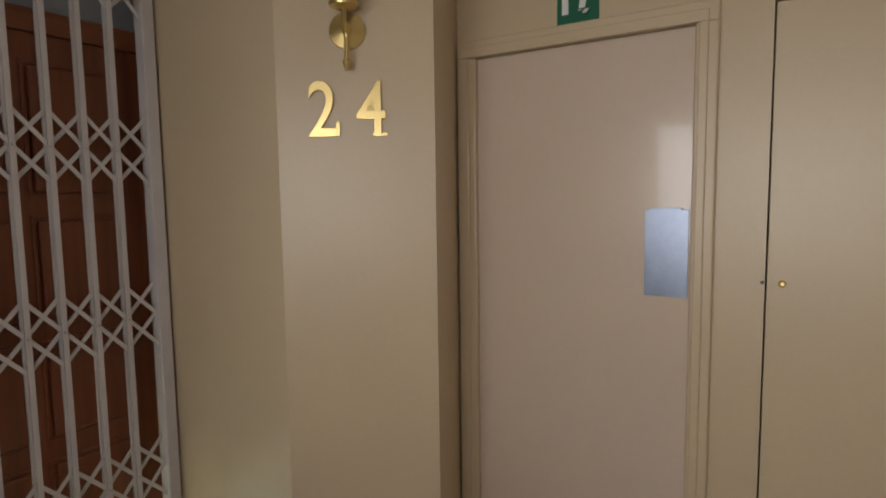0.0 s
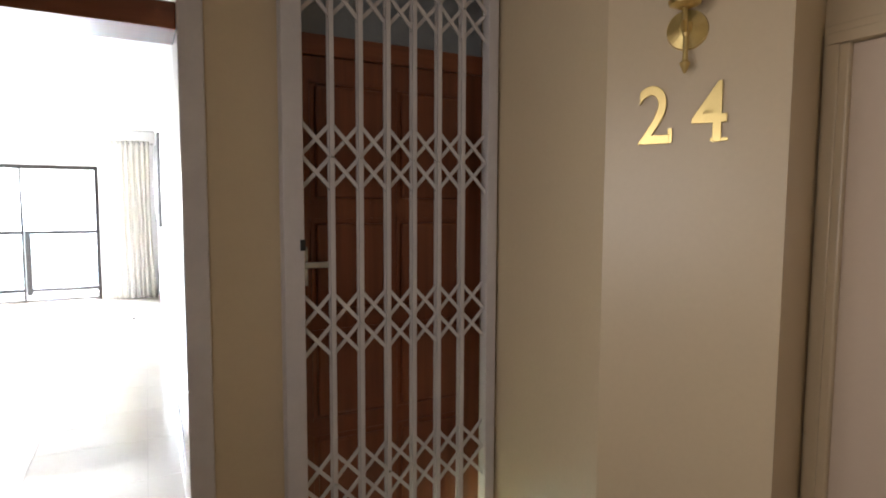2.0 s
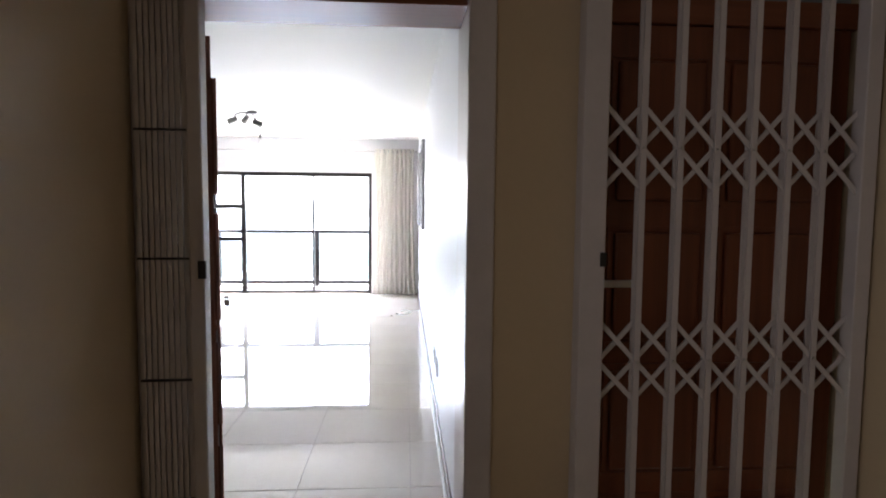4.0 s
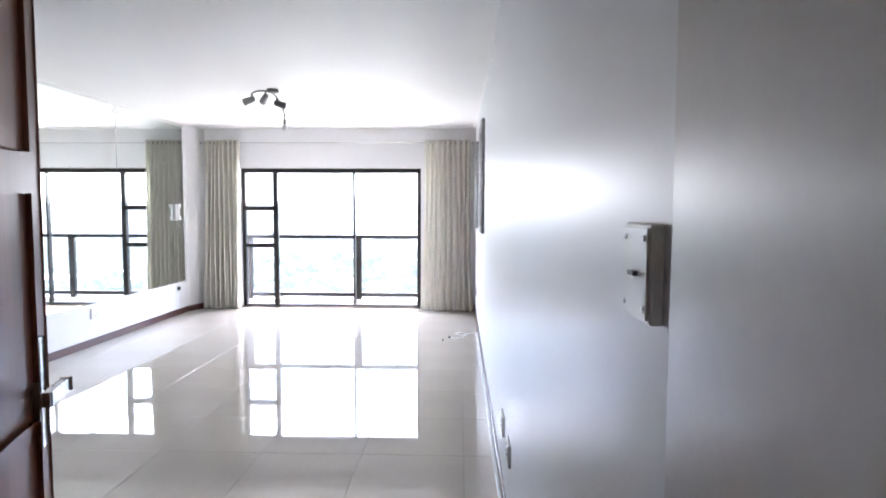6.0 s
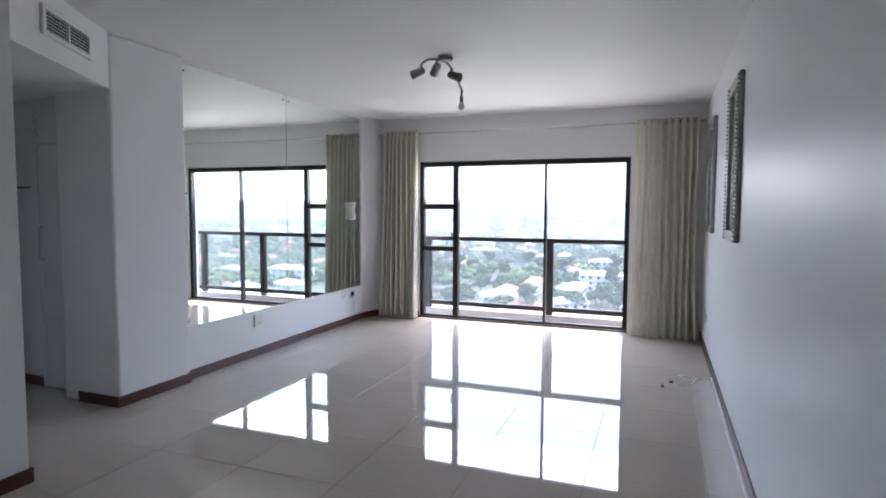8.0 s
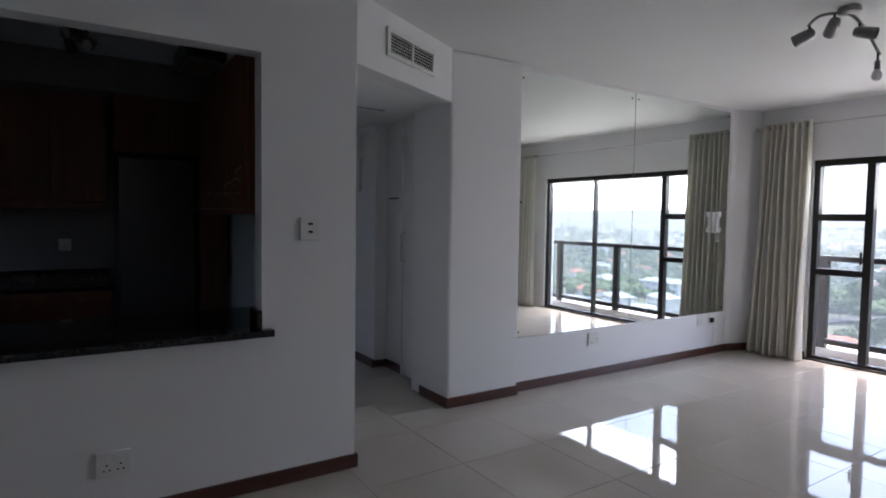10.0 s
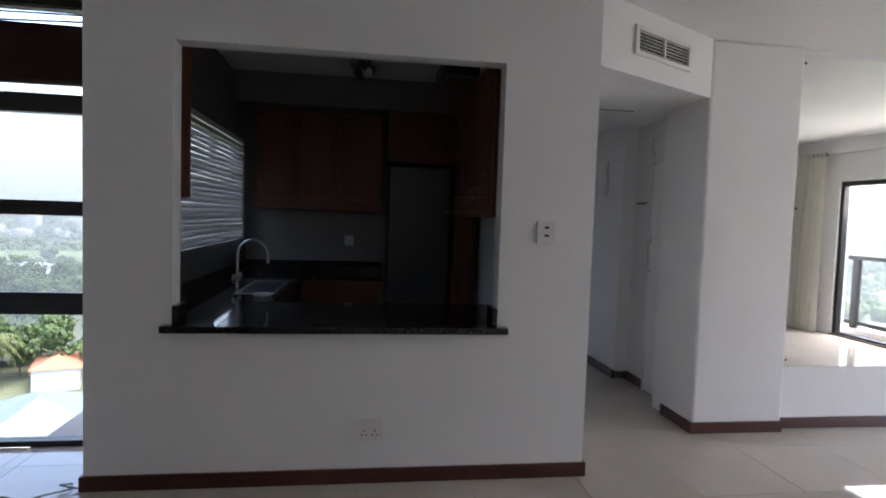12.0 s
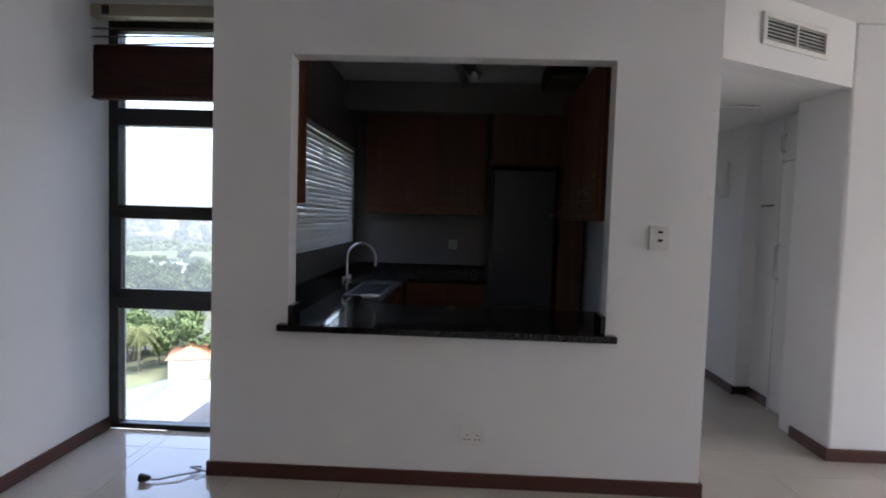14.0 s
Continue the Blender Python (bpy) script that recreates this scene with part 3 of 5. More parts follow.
def curtain(name_label, x0, x1, yc, folds, seed, flare=1.0, flat_to=None):
    rnd = random.Random(seed)
    ob = thing("curtain", name_label, "curtain", ((x0 + x1) / 2, yc, 0.012), group="curtains at the window")
    nx, nz = folds * 12, 30
    bm = bmesh.new()
    ph = [rnd.uniform(-0.5, 0.5) for _ in range(folds + 2)]
    amp = [rnd.uniform(0.7, 1.15) for _ in range(folds + 2)]
    grid = []
    for j in range(nz + 1):
        w = j / nz
        z = 2.455 - w * 2.44
        row = []
        for i in range(nx + 1):
            u = i / nx
            k = u * folds
            q = int(min(k, folds - 1))
            a = (0.048 + 0.022 * w) * amp[q]
            if flat_to and u < flat_to:
                a *= 0.30 + 0.25 * w
            d = a * math.sin(2 * math.pi * k + ph[q] * w * 1.3)
            spread = 1 + 0.10 * flare * w * w
            x = x0 + (x1 - x0) * (0.5 + (u - 0.5) * spread) + 0.010 * w * math.sin(5 * w + q * 1.9) + 0.008 * math.sin(9 * u + 3 * w)
            row.append(bm.verts.new((x, yc + d - 0.05 * w * flare + 0.01 * math.sin(3 * w + q), z)))
        grid.append(row)
    for a, b in zip(grid, grid[1:]):
        for i in range(nx):
            bm.faces.new((a[i], a[i + 1], b[i + 1], b[i]))
    cl = part("cloth", bm, M_CURTAIN, ob, "", True)
    so = cl.modifiers.new("cloth_thickness", "SOLIDIFY")
    so.thickness = 0.003
    for q in range(folds):
        x = x0 + (x1 - x0) * (q + 0.25) / folds
        part("eyelet", lathe(bmesh.new(), [(0.024, -0.006), (0.027, 0.0), (0.024, 0.006), (0.018, 0.006), (0.018, -0.006)], (x, yc, 2.415), 14, Matrix.Rotation(radians(90), 3, "Y")), M_CHROME, ob)


curtain("grey-beige eyelet curtain bunched in narrow folds", -3.93, -3.43, -0.13, 8, 3)
curtain("grey-beige eyelet curtain drawn half flat beside the wall", -0.74, -0.09, -0.16, 9, 5, 1.3, 0.42)
rodt = thing("curtain_rod", "thin metal curtain rod above the balcony window", "curtain rod", (-2.0, -0.13, 2.415))
part("rod", rod(bmesh.new(), (-4.0, -0.13, 2.415), (-0.03, -0.13, 2.415), 0.008, 12), M_CHROME, rodt)
for x in (-3.98, -0.05):
    part("finial", lathe(bmesh.new(), [(0.006, -0.02), (0.018, -0.008), (0.018, 0.008), (0.006, 0.02)], (x, -0.13, 2.415), 14, Matrix.Rotation(radians(90), 3, "Y")), M_CHROME, rodt)
for x in (-3.90, -2.13, -0.06):
    part("bracket", rod(bmesh.new(), (x, 0.0, 2.415), (x, -0.14, 2.415), 0.005, 8), M_CHROME, rodt)

# ---- pictures on the long wall ----


def picture(y0, y1, z0, z1):
    ob = thing("framed_mirror", "narrow upright mirror in an ornate silver frame", "mirror", (0.0, (y0 + y1) / 2, z0), group="framed mirrors on the long wall")
    w = 0.07
    for a in ((y0, y1, z1 - w, z1), (y0, y1, z0, z0 + w), (y0, y0 + w, z0 + w, z1 - w), (y1 - w, y1, z0 + w, z1 - w)):
        part("frame_bar", bx(-0.032, 0.0, *a, bevel=0.008), M_SILVER, ob)
    part("glass", bx(-0.016, -0.008, y0 + w, y1 - w, z0 + w, z1 - w), M_MIRROR, ob, "plain mirror glass")
    n = int((z1 - z0) / 0.028)
    for i in range(n):
        for y in (y0 + 0.014, y1 - 0.014):
            part("bead", lathe(bmesh.new(), [(0.004, -0.009), (0.009, -0.004), (0.009, 0.004), (0.004, 0.009)], (-0.034, y, z0 + 0.014 + i * 0.028), 8), M_SILVER, ob)


picture(-3.02, -2.44, 1.225, 2.30)
picture(-1.25, -0.67, 1.225, 2.30)

# ---- loose cables ----
wire = thing("loose_cable", "thin white cable lying loose on the floor tiles", "cable", (-0.2, -1.9, 0.0))
part("cable", tube(bmesh.new(), [(-0.012, -1.78, 0.008), (-0.08, -1.72, 0.006), (-0.2, -1.86, 0.006), (-0.28, -1.75, 0.006), (-0.22, -1.68, 0.006), (-0.14, -1.78, 0.006), (-0.19, -1.98, 0.006), (-0.30, -2.03, 0.006), (-0.33, -1.95, 0.006)], 0.0045, 8), M_PLASTIC, wire)
part("connector", bx(-0.355, -0.325, -1.97, -1.93, 0.0, 0.014, bevel=0.002), M_BLACKPL, wire)
part("connector", bx(-0.42, -0.40, -2.12, -2.06, 0.0, 0.012, bevel=0.002), M_BLACKPL, wire)
ext = thing("plug_cable", "black plug on a grey cable lying on the floor", "cable", (-3.5, -7.85, 0.0))
part("cable", tube(bmesh.new(), [(-3.50, -7.68, 0.008), (-3.48, -7.73, 0.03), (-3.52, -7.78, 0.02), (-3.56, -7.74, 0.008), (-3.50, -7.72, 0.008), (-3.42, -7.80, 0.02), (-3.38, -7.88, 0.012), (-3.37, -7.92, 0.014)], 0.005, 8), M_FAN, ext)
part("plug", lathe(bmesh.new(), [(0.008, 0.0), (0.016, 0.012), (0.022, 0.045), (0.022, 0.055)], (-3.37, -7.92, 0.022), 14, Matrix.Rotation(radians(90), 3, "X")), M_BLACKPL, ext)

# ---- passage fittings ----
cup = thing("door_cupboard", "white built-in cupboard with a tall door and a top hatch", "cupboard", (-4.73, -3.93, 0.0))
part("tall_door", bx(-5.00, -4.46, -3.945, -3.922, 0.02, 1.90, bevel=0.003), M_WHITE, cup)
part("top_door", bx(-5.00, -4.46, -3.945, -3.922, 1.915, 2.255, bevel=0.003), M_WHITE, cup)
part("side_frame", bx(-4.46, -4.44, -3.95, -3.922, 0.0, 2.255, bevel=0.003), M_WHITE, cup)
part("side_frame", bx(-5.02, -5.002, -3.95, -3.922, 0.0, 2.255, bevel=0.003), M_WHITE, cup)
part("handle", tube(bmesh.new(), [(-4.97, -3.945, 1.02), (-4.97, -3.98, 1.03), (-4.97, -3.98, 1.27), (-4.97, -3.945, 1.28)], 0.006), M_CHROME, cup)
part("handle", tube(bmesh.new(), [(-4.97, -3.945, 1.98), (-4.97, -3.98, 1.99), (-4.97, -3.98, 2.10), (-4.97, -3.945, 2.11)], 0.006), M_CHROME, cup)
hook = thing("key_rail", "small dark rail of key hooks on the passage wall", "hooks", (-5.2, -3.92, 1.58))
part("rail", bx(-5.28, -5.10, -3.928, -3.92, 1.575, 1.60, bevel=0.001), M_PLASTIC, hook)
for i in range(5):
    part("hook", rod(bmesh.new(), (-5.265 + i * 0.037, -3.928, 1.588), (-5.265 + i * 0.037, -3.952, 1.58), 0.005, 8), M_DARKMETAL, hook)
trap = thing("ceiling_hatch", "white square ceiling access hatch with a dark gap", "hatch", (-4.9, -4.5, 2.25))
part("panel", bx(-5.2, -4.7, -4.75, -4.30, 2.25, 2.262, bevel=0.002), M_WHITE, trap)
part("gap", bx(-4.69, -4.68, -4.75, -4.30, 2.258, 2.2615), M_BLACKPL, trap)
ther = thing("door_chime", "white upright plastic chime box on the passage wall", "chime", (-5.7, -4.04, 1.7))
part("case", bx(-5.74, -5.66, -4.075, -4.04, 1.66, 1.98, bevel=0.006), M_PLASTIC, ther)

# ---- kitchen ----
slab = thing("hatch_counter", "polished black granite serving counter with a thin overhang", "counter", (-3.6, -6.42, 0.80))
part("top", box(bx(-4.25, -3.61, -7.46, -5.24, 0.80, 0.835, bevel=0.003), -3.611, -3.43, -7.295, -5.55, 0.80, 0.835, 0.003), M_GRANITE, slab)
for y0, y1 in ((-7.249, -7.222), (-5.628, -5.601)):
    part("upstand", bx(-3.62, -3.475, y0, y1, 0.835, 0.93, bevel=0.003), M_GRANITE, slab)
ktop = thing("kitchen_worktop", "polished black granite worktop along the window and back wall", "worktop", (-5.6, -7.2, 0.86))
part("top", box(bx(-6.40, -4.25, -7.46, -6.88, 0.80, 0.835, bevel=0.003), -6.40, -5.82, -6.88, -6.12, 0.80, 0.835, 0.003), M_GRANITE, ktop)
part("splashback", box(bx(-6.40, -4.25, -7.46, -7.44, 0.835, 0.93), -6.40, -6.38, -7.44, -6.12, 0.835, 0.93), M_GRANITE, ktop)


def kitchen_unit(x0, x1, y0, y1, z0, z1, face, doors, label="red-brown timber kitchen cabinet with panelled doors"):
    ob = thing("kitchen_cabinet", label, "cabinet", ((x0 + x1) / 2, (y0 + y1) / 2, z0), group="timber kitchen cabinets")
    part("body", bx(x0, x1, y0, y1, z0, z1, bevel=0.003), M_KITCHEN, ob)
    for i in range(doors):
        if face == "x":
            w = (y1 - y0) / doors
            a, b = y0 + i * w + 0.004, y0 + (i + 1) * w - 0.004
            d = part("door", bx(x1, x1 + 0.02, a, b, z0 + 0.005, z1 - 0.005, bevel=0.003), M_KITCHEN, ob)
            part("panel", bx(x1 + 0.02, x1 + 0.027, a + 0.07, b - 0.07, z0 + 0.08, z1 - 0.08, bevel=0.004), M_KITCHEN, d)
            part("handle", rod(bmesh.new(), (x1 + 0.03, b - 0.03, z0 + 0.1), (x1 + 0.03, b - 0.03, z0 + 0.2), 0.005, 8), M_DARKMETAL, d)
        else:
            s = 1 if face == "y" else -1
            fy = y1 if s > 0 else y0
            w = (x1 - x0) / doors
            a, b = x0 + i * w + 0.004, x0 + (i + 1) * w - 0.004
            d = part("door", bx(a, b, min(fy, fy + s * 0.02), max(fy, fy + s * 0.02), z0 + 0.005, z1 - 0.005, bevel=0.003), M_KITCHEN, ob)
            part("panel", bx(a + 0.07, b - 0.07, min(fy + s * 0.02, fy + s * 0.027), max(fy + s * 0.02, fy + s * 0.027), z0 + 0.08, z1 - 0.08, bevel=0.004), M_KITCHEN, d)
    return ob


kitchen_unit(-6.40, -6.06, -7.30, -6.15, 1.50, 2.36, "x", 3)
kitchen_unit(-6.40, -5.84, -6.86, -6.14, 0.0, 0.80, "x", 2)
kitchen_unit(-5.80, -4.26, -7.46, -6.92, 0.0, 0.80, "y", 4)
kitchen_unit(-6.40, -5.80, -6.11, -5.26, 1.90, 2.36, "x", 2, "red-brown timber top cabinet over a fridge space")
kitchen_unit(-6.40, -5.80, -5.48, -5.26, 0.0, 1.90, "x", 1, "tall narrow red-brown timber cabinet")
kitchen_unit(-4.00, -3.62, -7.45, -7.33, 1.47, 2.36, "y", 2, "red-brown timber wall cabinet beside the hatch")
kitchen_unit(-5.20, -3.80, -5.56, -5.23, 1.42, 2.36, "-y", 3, "red-brown timber wall cabinet opposite the window")
wall("wall_kitchen_bulkhead", -6.40, -5.78, -7.46, -5.24, 2.362, CEIL, M_KWALL, "darkened grey bulkhead above the kitchen cabinets")
# Added block with door lines; its dark colour stands for the niche's shade.
fr = thing("fridge", "dark grey filler block for the shade of an empty cabinet niche", "fridge", (-6.1, -5.8, 0.0))
part("body", bx(-6.38, -5.86, -6.08, -5.52, 0.02, 1.86, bevel=0.01), M_NICHE_SHADE, fr)
part("door", bx(-5.86, -5.82, -6.08, -5.52, 0.62, 1.86, bevel=0.008), M_NICHE_SHADE, fr)
part("door", bx(-5.86, -5.82, -6.08, -5.52, 0.03, 0.61, bevel=0.008), M_NICHE_SHADE, fr)
socket((-6.40, -6.45, 1.14), 1, 0.09, 0.10, 1, "white single wall socket above the worktop")
tap = thing("kitchen_tap", "chrome gooseneck kitchen tap with two handles", "tap", (-4.95, -7.24, 0.835))
part("spout", tube(bmesh.new(), [(-4.95, -7.24, 0.835), (-4.95, -7.24, 1.08)] + [(-4.95, -7.13 - 0.11 * math.cos(math.pi * i / 12), 1.08 + 0.11 * math.sin(math.pi * i / 12)) for i in range(13)] + [(-4.95, -7.02, 1.02)], 0.010, 10), M_CHROME, tap)
part("body", rod(bmesh.new(), (-5.03, -7.24, 0.90), (-4.87, -7.24, 0.90), 0.014, 12), M_CHROME, tap)
for x in (-5.04, -4.86):
    part("handle", lathe(bmesh.new(), [(0.012, -0.03), (0.02, -0.01), (0.022, 0.02), (0.012, 0.035)], (x, -7.24, 0.905), 12), M_CHROME, tap)
sink = thing("kitchen_sink", "stainless steel kitchen sink set in granite", "sink", (-5.0, -7.1, 0.835))
part("rim", box(box(box(bx(-5.35, -4.6, -7.19, -7.16, 0.835, 0.84), -5.35, -4.6, -6.94, -6.92, 0.835, 0.84), -5.35, -5.32, -7.16, -6.94, 0.835, 0.84), -4.63, -4.6, -7.16, -6.94, 0.835, 0.84), M_CHROME, sink)
part("basin", bx(-5.32, -4.63, -7.16, -6.94, 0.8355, 0.8375), M_DARKMETAL, sink)
kw = thing("window_3", "kitchen window with white slatted blinds half closed", "window", (-5.3, -7.5, 1.14), kind="structure")
for x0, x1, z0, z1 in ((-6.15, -4.15, 2.02, 2.06), (-6.15, -4.15, 1.14, 1.18), (-6.15, -6.11, 1.18, 2.02), (-4.19, -4.15, 1.18, 2.02), (-5.37, -5.33, 1.18, 2.02)):
    part("window_frame", bx(x0, x1, -7.55, -7.50, z0, z1, bevel=0.003), M_BLACK, kw)
g = part("pane", bx(-6.11, -4.19, -7.53, -7.525, 1.18, 2.02), M_NOOKGLASS, kw)
g.visible_shadow = False
kb = thing("slatted_blind", "white venetian blind with bent slats over the kitchen window", "blind", (-5.35, -7.44, 1.16))
part("headrail", bx(-6.13, -4.17, -7.459, -7.43, 2.02, 2.06, bevel=0.003), M_PLASTIC, kb)
for i in range(23):
    part("slat", bx(-0.98, 0.98, -0.0225, 0.0225, -0.0008, 0.0008, m=pose(-5.15, -7.432, 1.175 + i * 0.037, -62 + 5 * math.sin(i * 2.1), 0.35 * math.sin(i * 1.3), 0)), M_SLAT, kb)
spot_bar((-5.0, -6.35, CEIL), 20, 0.5, M_DARKMETAL)
pel = thing("cabinet_pelmet", "red-brown timber pelmet under the wall cabinets", "pelmet", (-6.05, -6.7, 1.46))
part("strip", bx(-6.38, -6.035, -7.30, -6.15, 1.44, 1.498, bevel=0.004), M_KITCHEN, pel)
hood = thing("extractor_hood", "dark slim extractor hood under the ceiling", "extractor", (-4.6, -5.45, 2.4))
part("body", bx(-4.9, -4.4, -5.80, -5.56, 2.38, 2.50, bevel=0.01), M_DARKMETAL, hood)
part("filter", bx(-4.85, -4.45, -5.78, -5.58, 2.372, 2.38), M_CHROME, hood)
for yy, zz in ((-5.72, 1.47), (-5.66, 1.56)):
    hg = thing("coat_hanger", "thin grey wire coat hanger hooked on a cabinet", "hanger", (-3.95, yy, zz))
    part("wire", tube(bmesh.new(), [(-3.95, yy + 0.10, zz + 0.10), (-3.95, yy + 0.07, zz + 0.13), (-3.95, yy + 0.04, zz + 0.10), (-3.95, yy + 0.05, zz + 0.06), (-3.95, yy - 0.12, zz - 0.03), (-3.95, yy + 0.15, zz - 0.02), (-3.95, yy + 0.05, zz + 0.06)], 0.002, 6), M_CHROME, hg)
tray = thing("soap_dish", "small white dish on the worktop", "dish", (-4.55, -7.0, 0.84))
part("bowl", lathe(bmesh.new(), [(0.03, 0.0), (0.06, 0.006), (0.07, 0.022), (0.066, 0.022), (0.05, 0.008)], (-4.48, -6.98, 0.836), 18), M_PLASTIC, tray)

# ---- entrance ----
ent = thing("door_1", "open panelled timber entrance door in a cream frame", "door", (-0.9, -8.0, 0.0), kind="structure")
part("door_frame", bx(-0.06, 0.02, -8.27, -7.95, 0.0, 2.52, bevel=0.006), M_GATE, ent, "cream painted jamb")
part("door_frame", bx(-1.0, -0.93, -8.23, -7.95, 0.0, 2.52, bevel=0.006), M_GATE, ent, "cream painted jamb")
part("transom", bx(-0.93, -0.06, -8.24, -8.02, 2.065, 2.15, bevel=0.004), M_TEAKX, ent, "red-brown timber transom")
g = part("fanlight", bx(-0.93, -0.06, -8.13, -8.125, 2.15, 2.515), M_GLASS, ent)
g.visible_shadow = False
LM = pose(-0.915, -7.955, 0, 0, 0, 108)
leaf = part("leaf", bx(0.0, 0.74, -0.042, 0.0, 0.01, 2.04, bevel=0.003, m=LM), M_TEAK, ent)
for x0, x1 in ((0.10, 0.34), (0.40, 0.64)):
    for z0, z1 in ((0.15, 0.62), (0.72, 1.0), (1.10, 1.45), (1.55, 1.92)):
        part("panel", bx(x0, x1, -0.052, 0.010, z0, z1, bevel=0.010, m=LM), M_TEAK, leaf)
part("handle", box(bx(0.66, 0.69, -0.055, -0.042, 0.95, 1.17, bevel=0.003, m=LM), 0.58, 0.69, -0.10, -0.085, 1.06, 1.08, 0.004, LM), M_CHROME, leaf, "chrome lever handle")
part("lock", bx(0.735, 0.744, -0.034, -0.008, 1.0, 1.15, m=LM), M_CHROME, leaf)


def lattice(bm, xs, z_top, m, h=0.24):
    """Two rows of crossed flat bars between each pair of uprights."""
    for a, b in zip(xs, xs[1:]):
        for k in (0, 1):
            t, u = z_top - k * h / 2, z_top - (k + 1) * h / 2
            for p, q, s in (((a, t), (b, u), -0.006), ((a, u), (b, t), 0.006)):
                d = Vector((q[0] - p[0], 0, q[1] - p[1]))
                ang = math.degrees(math.atan2(d.z, d.x))
                mm = m @ pose((p[0] + q[0]) / 2, s, (p[1] + q[1]) / 2, 0, -ang, 0)
                box(bm, -d.length / 2 - 0.006, d.length / 2 + 0.006, -0.0025, 0.0025, -0.007, 0.007, 0, mm)
    return bm


def trellis(name, label, m, at, xs, half, open_gate=True):
    ob = thing(name, label, "gate", at)
    for x in xs[1:-1]:
        part("upright", box(bx(x - half, x + half, -0.016, -0.009, 0.03, 2.46, m=m), x - half, x + half, 0.009, 0.016, 0.03, 2.46, 0, m), M_GATE, ob)
    for z in (2.41, 1.79, 1.165, 0.55):
        part("lattice", lattice(bmesh.new(), xs, z, m), M_GATE, ob)
        for x in xs[1:-1]:
            part("rivet", rod(bmesh.new(), m @ Vector((x, -0.021, z - 0.12)), m @ Vector((x, 0.021, z - 0.12)), 0.005, 8), M_CHROME, ob)
    return ob


ga = math.degrees(math.atan2(0.04, 0.796))
GM = pose(0.331, -8.277, 0, 0, 0, ga)
gate = trellis("trellis_gate", "closed white steel trellis security gate before a timber door", GM, (0.73, -8.26, 0.0), [0.0] + [0.113 * i for i in range(1, 7)] + [0.797], 0.009)
part("stile", bx(-0.072, 0.002, -0.03, 0.03, 0.0, 2.50, bevel=0.004, m=GM), M_GATE, gate)
part("stile", bx(0.795, 0.845, -0.025, 0.025, 0.0, 2.50, bevel=0.004, m=GM), M_GATE, gate)
part("lock", bx(-0.014, 0.004, -0.034, -0.028, 1.33, 1.37, m=GM), M_DARKMETAL, gate, "dark key slot")
part("top_track", bx(-0.07, 0.845, -0.03, 0.03, 2.50, 2.52, m=GM), M_GATE, gate)
part("bottom_track", bx(-0.07, 0.845, -0.02, 0.02, 0.0, 0.012, m=GM), M_GATE, gate)

door2 = thing("door_2", "closed red-brown panelled timber door behind a trellis gate", "door", (0.74, -8.1, 0.0), kind="structure")
leaf2 = part("leaf", bx(0.31, 1.17, -8.135, -8.09, 0.005, 2.06, bevel=0.003), M_TEAK, door2)
part("door_frame", bx(0.29, 1.19, -8.15, -8.06, 2.062, 2.14, bevel=0.004), M_TEAKX, door2)
part("fanlight", bx(0.30, 1.18, -8.11, -8.10, 2.14, 2.52), M_FAN, door2, "grey obscured glass")
for x0, x1 in ((0.42, 0.70), (0.78, 1.06)):
    for z0, z1 in ((0.15, 0.55), (0.65, 0.98), (1.08, 1.42), (1.52, 1.95)):
        part("panel", bx(x0, x1, -8.150, -8.135, z0, z1, bevel=0.010), M_TEAK, leaf2)
        part("moulding", box(box(bx(x0 - 0.02, x1 + 0.02, -8.142, -8.134, z0 - 0.02, z0 - 0.008), x0 - 0.02, x1 + 0.02, -8.142, -8.134, z1 + 0.008, z1 + 0.02), x0 - 0.02, x0 - 0.008, -8.142, -8.134, z0, z1), M_TEAK, leaf2)
part("handle", box(bx(0.355, 0.385, -8.148, -8.135, 1.18, 1.33, bevel=0.003), 0.36, 0.47, -8.19, -8.175, 1.252, 1.275, 0.004), M_CHROME, leaf2, "chrome lever handle")

FM = pose(-0.975, -8.25, 0, 0, 0, 3)
fold = thing("folded_gate", "white trellis security gate folded against the door jamb", "gate", (-0.89, -8.25, 0.0))
for i in range(9):
    x = 0.008 + i * 0.0155
    part("upright", box(bx(x - 0.005, x + 0.005, -0.016, -0.008, 0.03, 2.46, m=FM), x - 0.005, x + 0.005, 0.008, 0.016, 0.03, 2.46, 0, FM), M_GATE, fold)
part("stile", bx(0.140, 0.180, -0.03, 0.03, 0.0, 2.50, bevel=0.004, m=FM), M_GATE, fold)
# Link bars in dark metal: the shade of the folds is in their colour.
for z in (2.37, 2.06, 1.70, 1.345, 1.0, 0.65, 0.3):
    part("crossbar", bx(0.0, 0.15, -0.022, -0.016, z - 0.003, z + 0.003, m=FM), M_DARKMETAL, fold, "folded link bars coloured dark for the shade between them")
part("lock", bx(0.165, 0.186, -0.038, -0.028, 1.29, 1.34, m=FM), M_DARKMETAL, fold)
part("bottom_track", bx(-0.005, 0.18, -0.018, 0.018, 0.0, 0.03, m=FM), M_GATE, fold)

